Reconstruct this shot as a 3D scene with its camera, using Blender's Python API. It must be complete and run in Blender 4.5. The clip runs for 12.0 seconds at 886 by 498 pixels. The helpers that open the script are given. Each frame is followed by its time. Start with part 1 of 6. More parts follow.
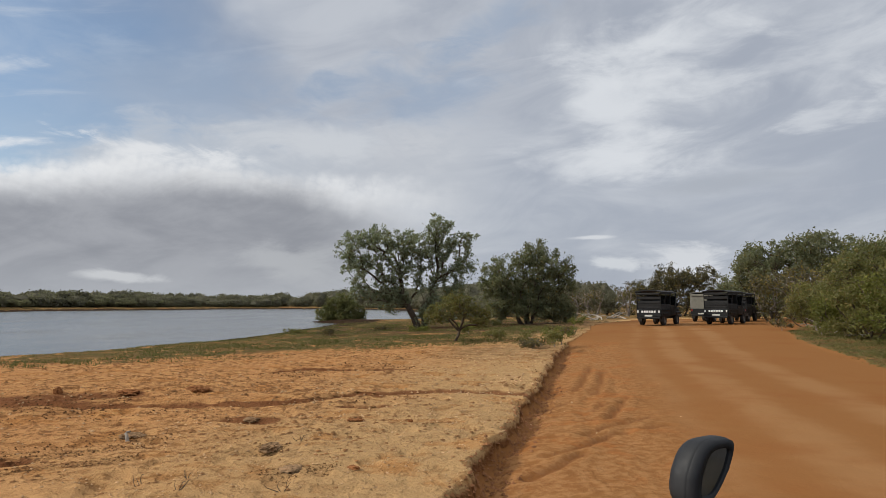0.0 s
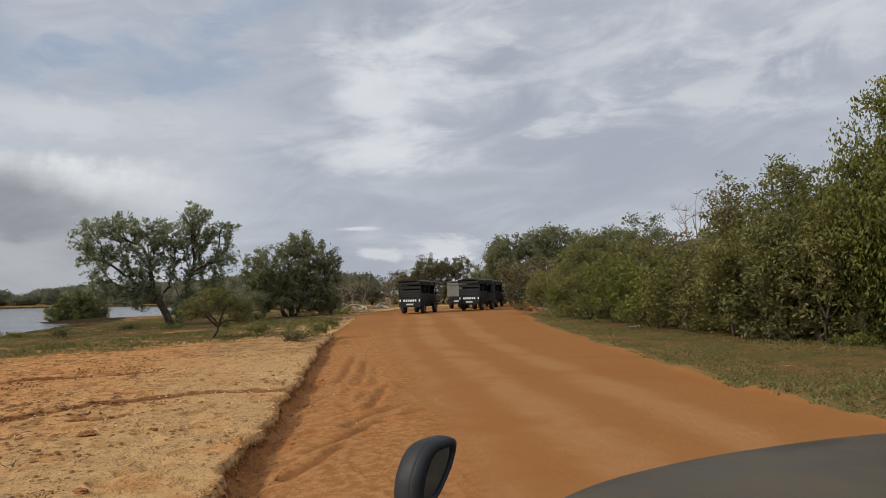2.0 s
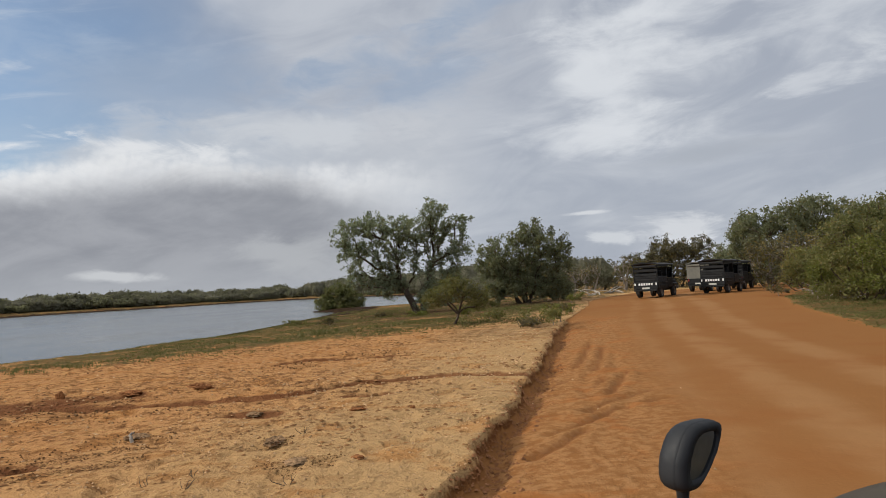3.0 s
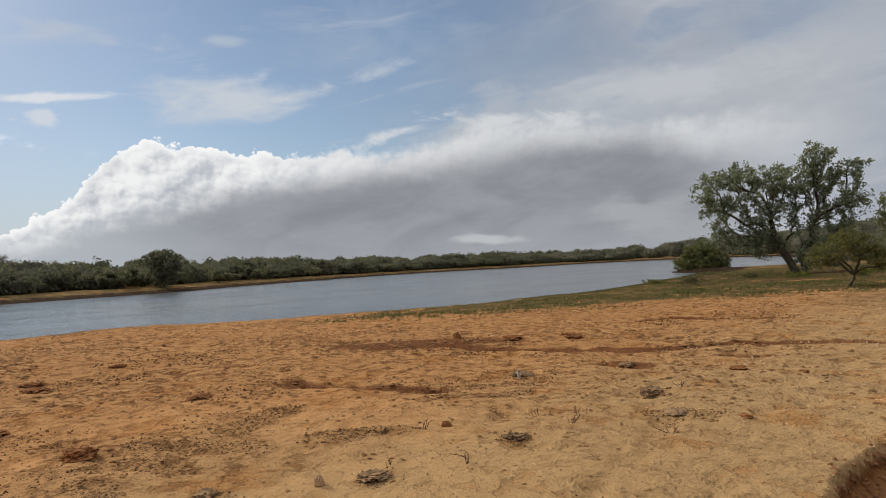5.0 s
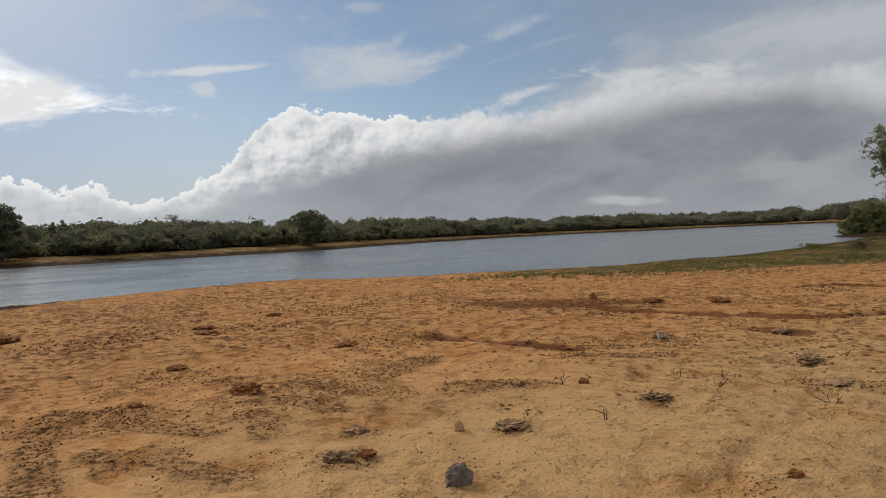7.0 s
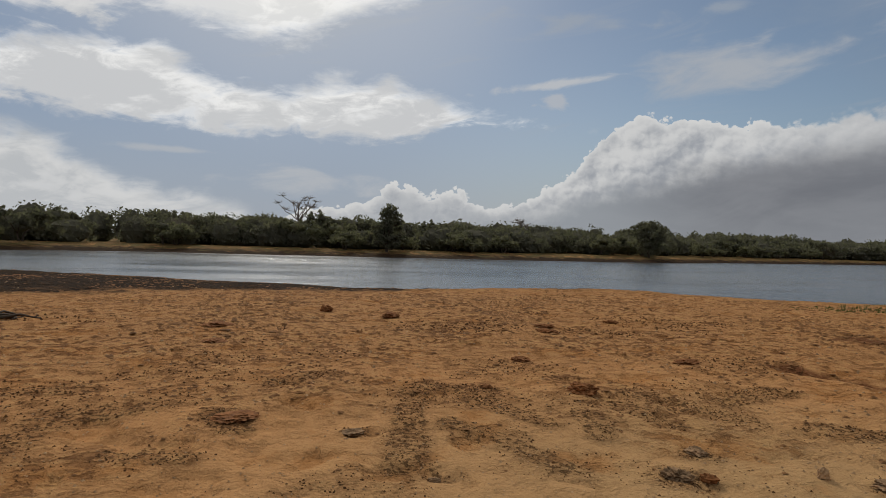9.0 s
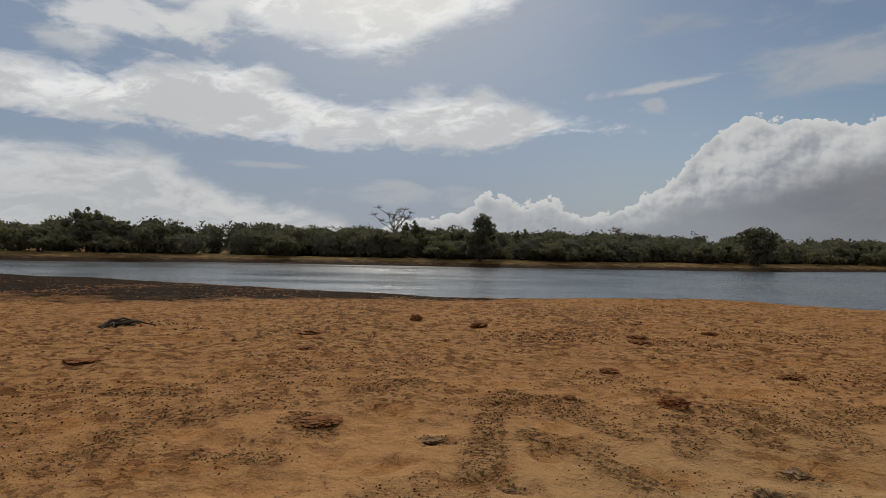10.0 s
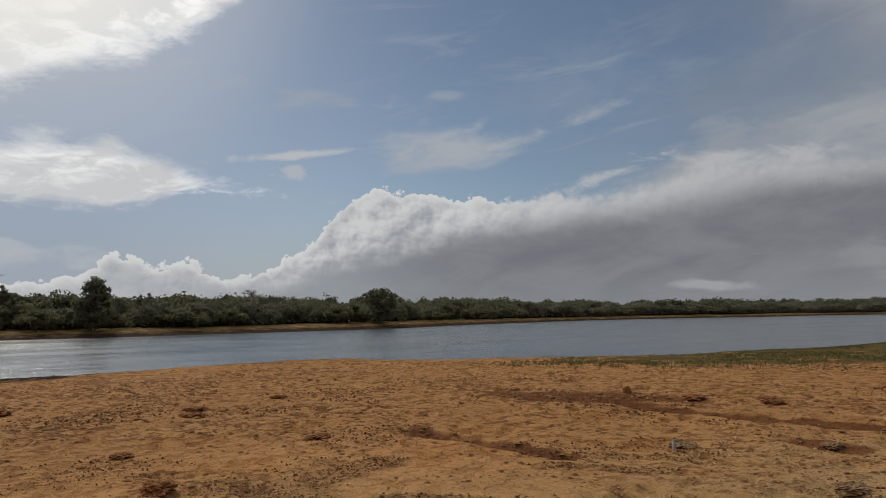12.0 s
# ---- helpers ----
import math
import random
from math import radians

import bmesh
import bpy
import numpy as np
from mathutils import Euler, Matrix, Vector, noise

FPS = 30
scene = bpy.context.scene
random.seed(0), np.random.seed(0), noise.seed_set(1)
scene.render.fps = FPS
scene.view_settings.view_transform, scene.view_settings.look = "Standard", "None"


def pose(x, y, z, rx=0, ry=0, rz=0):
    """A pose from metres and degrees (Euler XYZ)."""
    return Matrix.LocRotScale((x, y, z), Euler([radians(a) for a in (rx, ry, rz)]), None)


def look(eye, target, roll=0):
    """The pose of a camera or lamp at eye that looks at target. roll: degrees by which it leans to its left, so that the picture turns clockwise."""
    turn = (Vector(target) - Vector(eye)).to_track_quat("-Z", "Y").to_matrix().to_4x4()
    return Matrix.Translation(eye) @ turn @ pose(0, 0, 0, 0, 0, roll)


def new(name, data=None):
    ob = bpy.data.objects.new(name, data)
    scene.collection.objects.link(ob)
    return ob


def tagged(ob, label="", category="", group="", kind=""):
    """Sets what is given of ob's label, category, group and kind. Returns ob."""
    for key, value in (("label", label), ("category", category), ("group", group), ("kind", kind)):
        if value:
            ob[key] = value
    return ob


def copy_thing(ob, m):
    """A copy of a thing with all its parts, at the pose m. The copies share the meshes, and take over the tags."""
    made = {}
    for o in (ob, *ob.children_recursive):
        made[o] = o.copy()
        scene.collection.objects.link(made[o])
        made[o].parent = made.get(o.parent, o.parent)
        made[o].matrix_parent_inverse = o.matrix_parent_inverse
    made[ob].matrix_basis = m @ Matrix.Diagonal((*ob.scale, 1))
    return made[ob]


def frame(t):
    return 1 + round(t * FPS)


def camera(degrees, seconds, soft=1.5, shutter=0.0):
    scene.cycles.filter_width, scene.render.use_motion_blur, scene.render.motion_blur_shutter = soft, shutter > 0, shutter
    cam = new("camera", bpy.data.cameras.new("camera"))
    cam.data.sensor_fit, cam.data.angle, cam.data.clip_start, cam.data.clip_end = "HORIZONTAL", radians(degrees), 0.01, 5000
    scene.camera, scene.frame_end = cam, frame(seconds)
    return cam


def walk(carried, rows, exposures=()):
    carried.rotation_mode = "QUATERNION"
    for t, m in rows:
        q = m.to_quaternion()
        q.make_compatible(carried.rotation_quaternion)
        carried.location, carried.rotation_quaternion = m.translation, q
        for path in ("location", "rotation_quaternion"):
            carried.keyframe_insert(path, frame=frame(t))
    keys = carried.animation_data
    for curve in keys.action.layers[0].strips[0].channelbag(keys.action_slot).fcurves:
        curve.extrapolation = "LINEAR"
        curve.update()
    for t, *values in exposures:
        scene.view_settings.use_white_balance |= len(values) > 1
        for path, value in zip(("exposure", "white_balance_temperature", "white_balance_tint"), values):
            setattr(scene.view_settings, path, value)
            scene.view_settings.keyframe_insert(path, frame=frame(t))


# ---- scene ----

# ================= camera =================
cam = camera(69.15, 12.0, soft=0.65)
PATH = [
    (0.0, -0.000, 0.000, 1.838, -0.000, 4.959, -0.073),
    (0.2, 0.025, 0.021, 1.847, -4.627, 5.306, 0.125),
    (0.5, 0.064, 0.051, 1.860, -10.641, 5.480, 0.043),
    (1.0, 0.107, 0.073, 1.859, -17.844, 5.143, -0.431),
    (1.2, 0.120, 0.086, 1.862, -21.429, 5.129, 0.249),
    (1.5, 0.141, 0.106, 1.866, -23.471, 4.945, 0.701),
    (2.0, 0.113, 0.091, 1.867, -20.506, 3.923, 1.364),
    (2.2, 0.100, 0.066, 1.874, -16.439, 3.883, 2.063),
    (2.5, 0.080, 0.030, 1.884, -9.574, 3.600, 2.618),
    (2.7, 0.063, 0.019, 1.879, -5.454, 3.207, 2.916),
    (3.0, 0.039, 0.004, 1.872, -0.142, 3.452, 2.972),
    (3.2, 0.018, 0.028, 1.875, 3.298, 3.484, 2.550),
    (4.8, -0.181, -0.082, 1.765, 27.527, 2.043, 2.630),
    (5.0, -0.184, -0.073, 1.750, 30.750, 1.539, 2.830),
    (5.5, -0.211, -0.104, 1.715, 37.086, 0.233, 2.861),
    (6.0, -0.229, -0.118, 1.691, 40.501, -1.065, 3.300),
    (6.5, -0.224, -0.125, 1.683, 41.055, -0.923, 3.203),
    (6.7, -0.223, -0.119, 1.685, 41.261, -1.252, 2.837),
    (8.3, -0.270, -0.204, 1.656, 60.972, 0.196, 0.161),
    (8.5, -0.232, -0.238, 1.659, 65.367, -0.108, -0.147),
    (9.0, -0.230, -0.253, 1.649, 71.936, -0.346, -1.637),
    (9.2, -0.220, -0.243, 1.648, 74.648, -0.150, -1.398),
    (9.5, -0.204, -0.229, 1.647, 78.630, -0.251, -0.595),
    (10.0, -0.195, -0.108, 1.642, 80.326, 0.328, -1.189),
    (10.5, -0.178, 0.011, 1.634, 78.064, 3.261, -1.099),
    (11.0, -0.172, 0.181, 1.651, 75.689, 3.235, -0.396),
    (11.2, -0.172, 0.384, 1.633, 72.398, 2.703, -0.162),
    (11.3, -0.167, 0.553, 1.630, 67.354, 2.553, 2.365),
    (11.5, -0.065, 0.744, 1.693, 54.896, 3.706, 4.726),
    (11.7, -0.032, 0.978, 1.625, 50.781, 3.675, 2.587),
    (12.0, 0.013, 1.519, 1.671, 49.300, 5.973, 0.891),
]
EXPOSURES = [(0.0, -0.05), (3.2, -0.05), (5.0, -0.25), (6.7, -0.35), (8.3, -0.70), (9.0, -0.83), (9.5, -0.92), (10.0, -0.95), (10.5, -1.10), (11.2, -1.16), (11.5, -1.13), (11.7, -0.95), (12.0, -0.85)]
walk(cam, [(t, pose(x, y, z, 90 + pitch, roll, yaw)) for t, x, y, z, yaw, pitch, roll in PATH], EXPOSURES)

# ================= sky and sun =================
SUN_AZ, SUN_EL = -86.0, 31.0          # degrees: clockwise from +y, above the horizon


class Nodes:
    """Short hand for building a node tree."""

    def __init__(self, tree):
        self.tree = tree
        tree.nodes.clear()

    def node(self, kind, **props):
        n = self.tree.nodes.new(kind)
        for k, v in props.items():
            setattr(n, k, v)
        return n

    def put(self, socket, value):
        if isinstance(value, bpy.types.NodeSocket):
            self.tree.links.new(value, socket)
        elif isinstance(value, (tuple, list)) and len(value) == 3 and socket.type == "RGBA":
            socket.default_value = (*value, 1.0)
        else:
            socket.default_value = value

    def math(self, op, a, b=None, clamp=False):
        n = self.node("ShaderNodeMath", operation=op, use_clamp=clamp)
        self.put(n.inputs[0], a)
        if b is not None:
            self.put(n.inputs[1], b)
        return n.outputs[0]

    def add(self, a, b):
        return self.math("ADD", a, b)

    def sub(self, a, b):
        return self.math("SUBTRACT", a, b)

    def mul(self, a, b, clamp=False):
        return self.math("MULTIPLY", a, b, clamp)

    def span(self, v, lo, hi, a=0.0, b=1.0, smooth=True):
        n = self.node("ShaderNodeMapRange", interpolation_type="SMOOTHSTEP" if smooth else "LINEAR", clamp=True)
        for i, x in enumerate((v, lo, hi, a, b)):
            self.put(n.inputs[i], x)
        return n.outputs[0]

    def xyz(self, x, y, z=0.0):
        n = self.node("ShaderNodeCombineXYZ")
        for i, v in enumerate((x, y, z)):
            self.put(n.inputs[i], v)
        return n.outputs[0]

    def noise(self, vector, scale, detail=4.0, rough=0.5, warp=0.0, colour=False):
        n = self.node("ShaderNodeTexNoise")
        self.put(n.inputs["Vector"], vector)
        n.inputs["Scale"].default_value, n.inputs["Detail"].default_value = scale, detail
        n.inputs["Roughness"].default_value, n.inputs["Distortion"].default_value = rough, warp
        return n.outputs["Color" if colour else "Fac"]

    def voronoi(self, vector, scale, feature="F1", out="Distance", rand=1.0):
        n = self.node("ShaderNodeTexVoronoi", feature=feature)
        self.put(n.inputs["Vector"], vector)
        n.inputs["Scale"].default_value, n.inputs["Randomness"].default_value = scale, rand
        return n.outputs[out]

    def mix(self, fac, a, b):
        n = self.node("ShaderNodeMix", data_type="RGBA")
        self.put(n.inputs[0], fac)
        self.put(n.inputs[6], a)
        self.put(n.inputs[7], b)
        return n.outputs[2]

    def scale(self, colour, k):
        n = self.node("ShaderNodeVectorMath", operation="SCALE")
        self.put(n.inputs[0], colour)
        self.put(n.inputs["Scale"], k)
        return n.outputs[0]

    def ramp(self, v, stops):
        n = self.node("ShaderNodeValToRGB")
        self.put(n.inputs[0], v)
        el = n.color_ramp.elements
        while len(el) < len(stops):
            el.new(0.5)
        for e, (p, c) in zip(el, stops):
            e.position, e.color = p, (c, c, c, 1.0)
        return n.outputs[0]


def build_sky():
    world = bpy.data.worlds.new("sky")
    scene.world = world
    world.use_nodes = True
    g = Nodes(world.node_tree)
    way = g.node("ShaderNodeTexCoord").outputs["Generated"]
    sep = g.node("ShaderNodeSeparateXYZ")
    g.put(sep.inputs[0], way)
    x, y, z = sep.outputs
    az = g.mul(g.math("ARCTAN2", x, y), 180 / math.pi)
    el = g.mul(g.math("ARCSINE", z), 180 / math.pi)
    flat = g.xyz(az, el)

    tex = g.node("ShaderNodeTexSky", sky_type="NISHITA", sun_disc=False)
    tex.sun_elevation, tex.sun_rotation = radians(SUN_EL), radians(SUN_AZ)
    tex.air_density, tex.dust_density = 1.0, 0.4
    col = g.scale(tex.outputs[0], SKY)

    def shear(ka, ke, slope, detail=6, rough=0.55, warp=0.5, shift=0.0):
        """Cloud noise stretched along the horizon and slanted; ka and ke are its scales in degrees."""
        return g.noise(g.xyz(g.mul(az, ka), g.mul(g.sub(el, g.mul(az, slope)), ke), shift), 1.0, detail, rough, warp)

    broad = shear(0.030, 0.085, -0.10, 4, 0.5, 0.6)
    curl = shear(0.085, 0.20, 0.10, 7, 0.58, 0.9)
    edge_n = shear(0.16, 0.42, 0.0, 8, 0.60, 0.5)
    edge_b = shear(0.30, 0.75, 0.05, 8, 0.62, 0.6, 7.0)
    wisps = shear(0.07, 0.42, 0.16, 7, 0.60, 0.7)
    glow_dir = Vector((math.sin(radians(SUN_AZ)) * math.cos(radians(SUN_EL)), math.cos(radians(SUN_AZ)) * math.cos(radians(SUN_EL)), math.sin(radians(SUN_EL))))
    dot = g.node("ShaderNodeVectorMath", operation="DOT_PRODUCT")
    g.put(dot.inputs[0], way)
    dot.inputs[1].default_value = glow_dir
    near_sun = dot.outputs["Value"]

    # milky air, greyer towards the sun and low down
    col = g.mix(g.span(az, -48, -84, 0.10, 0.80), col, (0.37, 0.47, 0.64))
    col = g.mix(g.span(el, 12, -1, 0.0, 0.75), col, g.mix(g.span(az, -40, -85), (0.36, 0.40, 0.47), (0.47, 0.525, 0.615)))

    def profile(pts, lo, hi):
        return g.mul(g.ramp(g.span(az, lo, hi, smooth=False), [((a - lo) / (hi - lo), max(e, 0.0) / 45) for a, e in pts]), 45)

    def layer(col, tops, feet, soft_top, soft_foot, rag, tint, shade, amount=1.0, fine=0.5, depth=4.0, ends=2.0):
        """A sheet of cloud between two uneven edges, white where lit, grey in its hollows."""
        lo, hi = min(tops[0][0], feet[0][0]), max(tops[-1][0], feet[-1][0])
        n = g.add(g.mul(g.sub(edge_n, 0.5), rag * (1 - fine) * 8), g.mul(g.sub(edge_b, 0.5), rag * fine * 8))
        under = g.add(g.sub(profile(tops, lo, hi), el), n)
        over = g.add(g.sub(el, profile(feet, lo, hi)), n)
        f = g.mul(g.span(under, 0.0, soft_top), g.span(over, 0.0, soft_foot))
        f = g.mul(f, g.mul(g.span(az, lo, lo + ends), g.span(az, hi, hi - ends)))
        hollow = g.add(g.mul(g.sub(curl, 0.46), 4.2), g.mul(g.sub(edge_b, 0.5), 2.4))
        low = g.span(under, 0.0, depth, -0.35, 0.35)
        own = g.mix(g.span(g.add(hollow, low), -0.55, 0.65), tint, shade)
        f = g.mul(f, g.span(g.add(curl, g.mul(edge_b, 0.5)), 0.50, 0.72, 0.55, 1.0))
        return g.mix(g.mul(f, amount), col, own)

    def blob(col, a0, e0, ra, re, tint, slant=0.0, warp=0.8, amount=1.0, inner=1.0):
        """One soft patch of cloud or of clear air."""
        da = g.math("DIVIDE", g.sub(az, a0), ra)
        de = g.math("DIVIDE", g.sub(g.sub(el, e0), g.mul(g.sub(az, a0), slant)), re)
        d = g.math("SQRT", g.add(g.mul(da, da), g.mul(de, de)))
        v = g.add(g.sub(1.0, d), g.add(g.mul(g.sub(curl, 0.5), warp * 2.2), g.mul(g.sub(edge_n, 0.5), warp * 2.6)))
        return g.mix(g.mul(g.span(v, 0.0, inner), amount), col, tint)

    # high veil over the track, thinning out over the lake
    veil = g.span(g.add(az, g.mul(g.sub(broad, 0.5), 50)), -38, -6)
    tone = g.mix(g.span(g.add(g.mul(broad, 0.55), g.mul(curl, 0.45)), 0.38, 0.62), (0.335, 0.365, 0.425), (0.465, 0.490, 0.535))
    col = g.mix(g.mul(veil, 0.94), col, tone)
    blue = (0.265, 0.335, 0.445)
    col = blob(col, -22, 18.2, 15, 3.6, blue, -0.02, 0.7, 0.80)
    col = blob(col, -3, 18.5, 12, 4.6, blue, 0.16, 0.8, 0.75)
    col = blob(col, 6, 24.5, 8, 2.6, blue, 0.30, 0.8, 0.65)
    col = blob(col, 38, 9, 14, 3.5, (0.33, 0.36, 0.42), 0.05, 0.9, 0.6, 1.2)
    pale = (0.60, 0.625, 0.66)
    col = blob(col, 21, 21.4, 12.5, 4.6, pale, 0.12, 0.55, 0.95, 1.1)
    col = blob(col, 14.5, 17.2, 7.0, 6.5, pale, -0.5, 0.55, 0.9, 1.1)
    col = blob(col, 15, 12.6, 11, 3.0, pale, 0.02, 0.6, 0.95, 1.1)
    col = blob(col, 33, 19.5, 15, 4.2, pale, 0.1, 0.7, 0.6, 1.2)
    col = blob(col, 32, 14.4, 4.5, 1.1, pale, 0.05, 1.2, 0.55)
    col = blob(col, 23, 9.9, 9.0, 1.1, (0.355, 0.385, 0.435), 0.07, 0.6, 0.8)
    col = blob(col, 48, 17.5, 12, 5.0, (0.56, 0.585, 0.62), 0.1, 1.2, 0.6)
    col = g.mix(g.mul(g.span(wisps, 0.56, 0.80, 0.0, 0.30), veil), col, (0.60, 0.625, 0.665))
    col = blob(col, -36, 19, 14, 6, (0.33, 0.42, 0.555), 0.0, 0.8, 0.55, 1.2)
    # white veil that rises from the bank towards the track
    col = layer(col, [(-36, 11.0), (-31, 13.5), (-25, 16.2), (-10, 17.2), (6, 17.6)], [(-36, 9), (-20, 9.6), (-8, 8.0), (6, 7.0)], 3.2, 2.0, 1.2, (0.555, 0.570, 0.595), (0.46, 0.485, 0.525), 0.70, 0.5, 5.0, 8.0)
    # thin streaks over the lake
    w2 = g.mul(g.span(wisps, 0.52, 0.72), g.mul(g.span(az, -20, -34), g.span(el, 9.0, 12)))
    col = g.mix(g.mul(w2, 0.30), col, (0.55, 0.585, 0.635))
    soft_white = (0.60, 0.63, 0.675)
    col = blob(col, -47.5, 14.9, 8.6, 2.4, soft_white, 0.02, 0.7, 0.85, 0.9)
    col = blob(col, -35.3, 17.3, 4.2, 0.9, soft_white, 0.28, 1.1, 0.55)
    col = blob(col, -62, 19.2, 8.5, 1.1, (0.50, 0.55, 0.62), -0.06, 1.3, 0.6)
    col = blob(col, -49, 19.4, 2.2, 0.5, (0.52, 0.57, 0.63), 0.0, 1.3, 0.5)
    col = blob(col, -45.7, 16.8, 1.6, 0.9, soft_white, 0.1, 1.3, 0.5)
    col = blob(col, -61.7, 14.2, 5.6, 0.55, (0.74, 0.76, 0.79), 0.12, 1.0, 0.85, 0.7)
    col = blob(col, -62.5, 12.6, 1.6, 0.8, (0.68, 0.70, 0.74), 0.1, 1.4, 0.7, 0.7)
    col = blob(col, -94.5, 7.2, 6.5, 0.42, (0.66, 0.69, 0.73), 0.0, 0.7, 0.7, 0.7)
    col = blob(col, -112, 15.6, 5.0, 1.4, (0.82, 0.84, 0.86), -0.08, 1.2, 0.8)
    col = blob(col, -102.5, 17.4, 3.6, 1.0, (0.86, 0.87, 0.88), -0.45, 1.4, 0.8, 0.7)
    col = blob(col, -84, 5.0, 6.5, 1.3, (0.70, 0.72, 0.75), 0.0, 1.2, 0.7)
    col = blob(col, -106, 18.6, 11, 2.6, (1.05, 1.05, 1.04), 0.05, 1.3, 0.85)
    # low cloud away from the sun's side, then the long tapering band, then the bright cloud under the sun
    col = layer(col, [(-135, 9.0), (-113, 8.6), (-105.5, 8.8), (-100, 6.2), (-94.5, 4.4), (-88, 3.0)], [(-135, 0), (-88, 0)], 2.4, 1.0, 0.7, (1.00, 1.00, 0.99), (0.72, 0.745, 0.77), 1.0, 0.4, 6.0)
    col = layer(col, [(-135, 15), (-113, 14.3), (-108.6, 14.1), (-105, 15.4), (-96.5, 16.3), (-91.3, 13.8), (-85.6, 13.3), (-82.6, 14.5), (-76.6, 14.7), (-73.5, 14.1), (-69.2, 12.1), (-64, 11.4), (-58.4, 10.3)],
                [(-135, 9.8), (-105.2, 9.2), (-96.1, 8.6), (-83, 8.7), (-74.5, 8.8), (-71.9, 9.6), (-67.0, 10.6), (-58.4, 9.6)], 2.0, 1.3, 0.8, (1.42, 1.41, 1.38), (0.84, 0.855, 0.875), 1.0, 0.5, 4.5, 1.0)
    col = layer(col, [(-150, 45), (-60, 45)], [(-150, 28), (-112, 24), (-105.8, 21.3), (-100.1, 18.0), (-93.6, 16.6), (-85.7, 15.8), (-83.2, 16.9), (-77.6, 19.3), (-73.2, 21.2), (-68.4, 24.5), (-60, 34)], 1.0, 2.6, 1.0, (1.95, 1.92, 1.85), (1.08, 1.09, 1.10), 1.0, 0.55, 30.0)
    # light of the veiled sun
    col = g.mix(g.span(near_sun, 0.972, 0.998), col, (1.35, 1.32, 1.22))
    col = g.mix(g.mul(g.span(near_sun, 0.90, 1.0), 0.30), col, (1.05, 1.04, 1.0))

    # bright veil of cloud overhead
    col = g.mix(g.span(el, 30, 48, 0.0, 0.85), col, g.mix(g.span(near_sun, 0.4, 0.95), (0.80, 0.82, 0.86), (1.25, 1.22, 1.15)))

    # cumulus bank with a lumpy top over the lake
    tops = [(-120, 0.2), (-90, 0.6), (-82.5, 2.8), (-79, 3.2), (-76.4, 5.3), (-73.6, 4.1), (-70.4, 4.4), (-67.8, 3.8), (-64.5, 4.7), (-63.2, 5.3), (-60.3, 6.7), (-59.3, 8.4),
            (-57.9, 10.4), (-55.9, 11.5), (-52.6, 10.6), (-47.3, 10.7), (-44.2, 10.2), (-39.2, 11.3), (-36.8, 10.4), (-31.9, 11.6), (-26, 13.4), (-21, 13.2), (-14, 12.2), (5, 11.5)]
    top = profile(tops, -120, 5)

    def heap(da, de, sizes):
        """Rounded heads of cloud at several sizes."""
        v = g.xyz(g.add(az, da), g.mul(g.add(el, de), 1.15), 0.0)
        wob = g.node("ShaderNodeVectorMath", operation="ADD")
        g.put(wob.inputs[0], v)
        g.put(wob.inputs[1], g.scale(g.noise(v, 0.9, 4, 0.55, colour=True), 0.8))
        total = 0.0
        for size, amount in sizes:
            d = g.voronoi(wob.outputs[0], size)
            total = g.add(total, g.mul(g.sub(0.33, g.mul(d, d)), amount))
        return total
    heads, crumbs = ((0.24, 1.35), (0.58, 0.95)), ((1.35, 0.50), (3.0, 0.20))
    big, small = heap(0.0, 0.0, heads), heap(0.0, 0.0, crumbs)
    relief = g.mul(g.add(g.mul(g.sub(big, heap(-0.62, 0.75, heads)), 0.75), g.mul(g.sub(small, heap(-0.22, 0.28, crumbs)), 0.8)), g.span(az, -38, -52, 0.30, 1.0))
    rag = g.sub(g.noise(flat, 0.9, 6, 0.6), 0.5)
    lumps = g.mul(g.add(g.math("MAXIMUM", g.mul(g.sub(big, 0.06), 1.35), -0.5), g.add(g.mul(small, 1.25), g.mul(rag, 0.7))), g.span(az, -30, -48, 0.7, 1.0))
    deep = g.sub(g.add(top, lumps), el)
    soft = g.span(az, -48, -28, 0.16, 2.2)
    body = g.span(g.math("DIVIDE", deep, soft), 0.0, 1.0)
    body = g.mul(body, g.mul(g.span(az, 6, -12), g.span(az, -98, -84)))
    # the dark flank: below a line that climbs towards the track
    line = profile([(-75, 0.5), (-64, 3.0), (-57, 5.2), (-50, 6.6), (-42, 7.8), (-37, 8.4), (-30, 8.9), (-22, 10.2), (-14, 10.4), (-8, 8.6), (5, 6.0)], -75, 5)
    under = g.add(g.sub(line, el), g.add(g.mul(rag, g.span(az, -52, -36, 1.8, 1.0)), g.mul(g.sub(curl, 0.5), 3.0)))
    shade = g.mul(g.span(under, -1.6, 1.6), g.span(az, 6, -12, 0.0, 1.0))
    white = g.mix(g.span(g.add(relief, g.mul(rag, 0.5)), -0.75, 0.55), (0.47, 0.50, 0.55), (0.88, 0.885, 0.885))
    white = g.mix(g.mul(g.span(deep, 1.1, 0.05), g.span(az, -34, -48, 0.25, 0.75)), white, (1.0, 1.0, 0.985))
    white = g.mix(g.mul(g.span(az, -61, -68, 0.0, 0.70), g.span(deep, 0.2, 2.0)), white, (0.56, 0.59, 0.63))
    white = g.mix(g.span(az, -42, -28, 0.0, 0.50), white, (0.56, 0.575, 0.595))
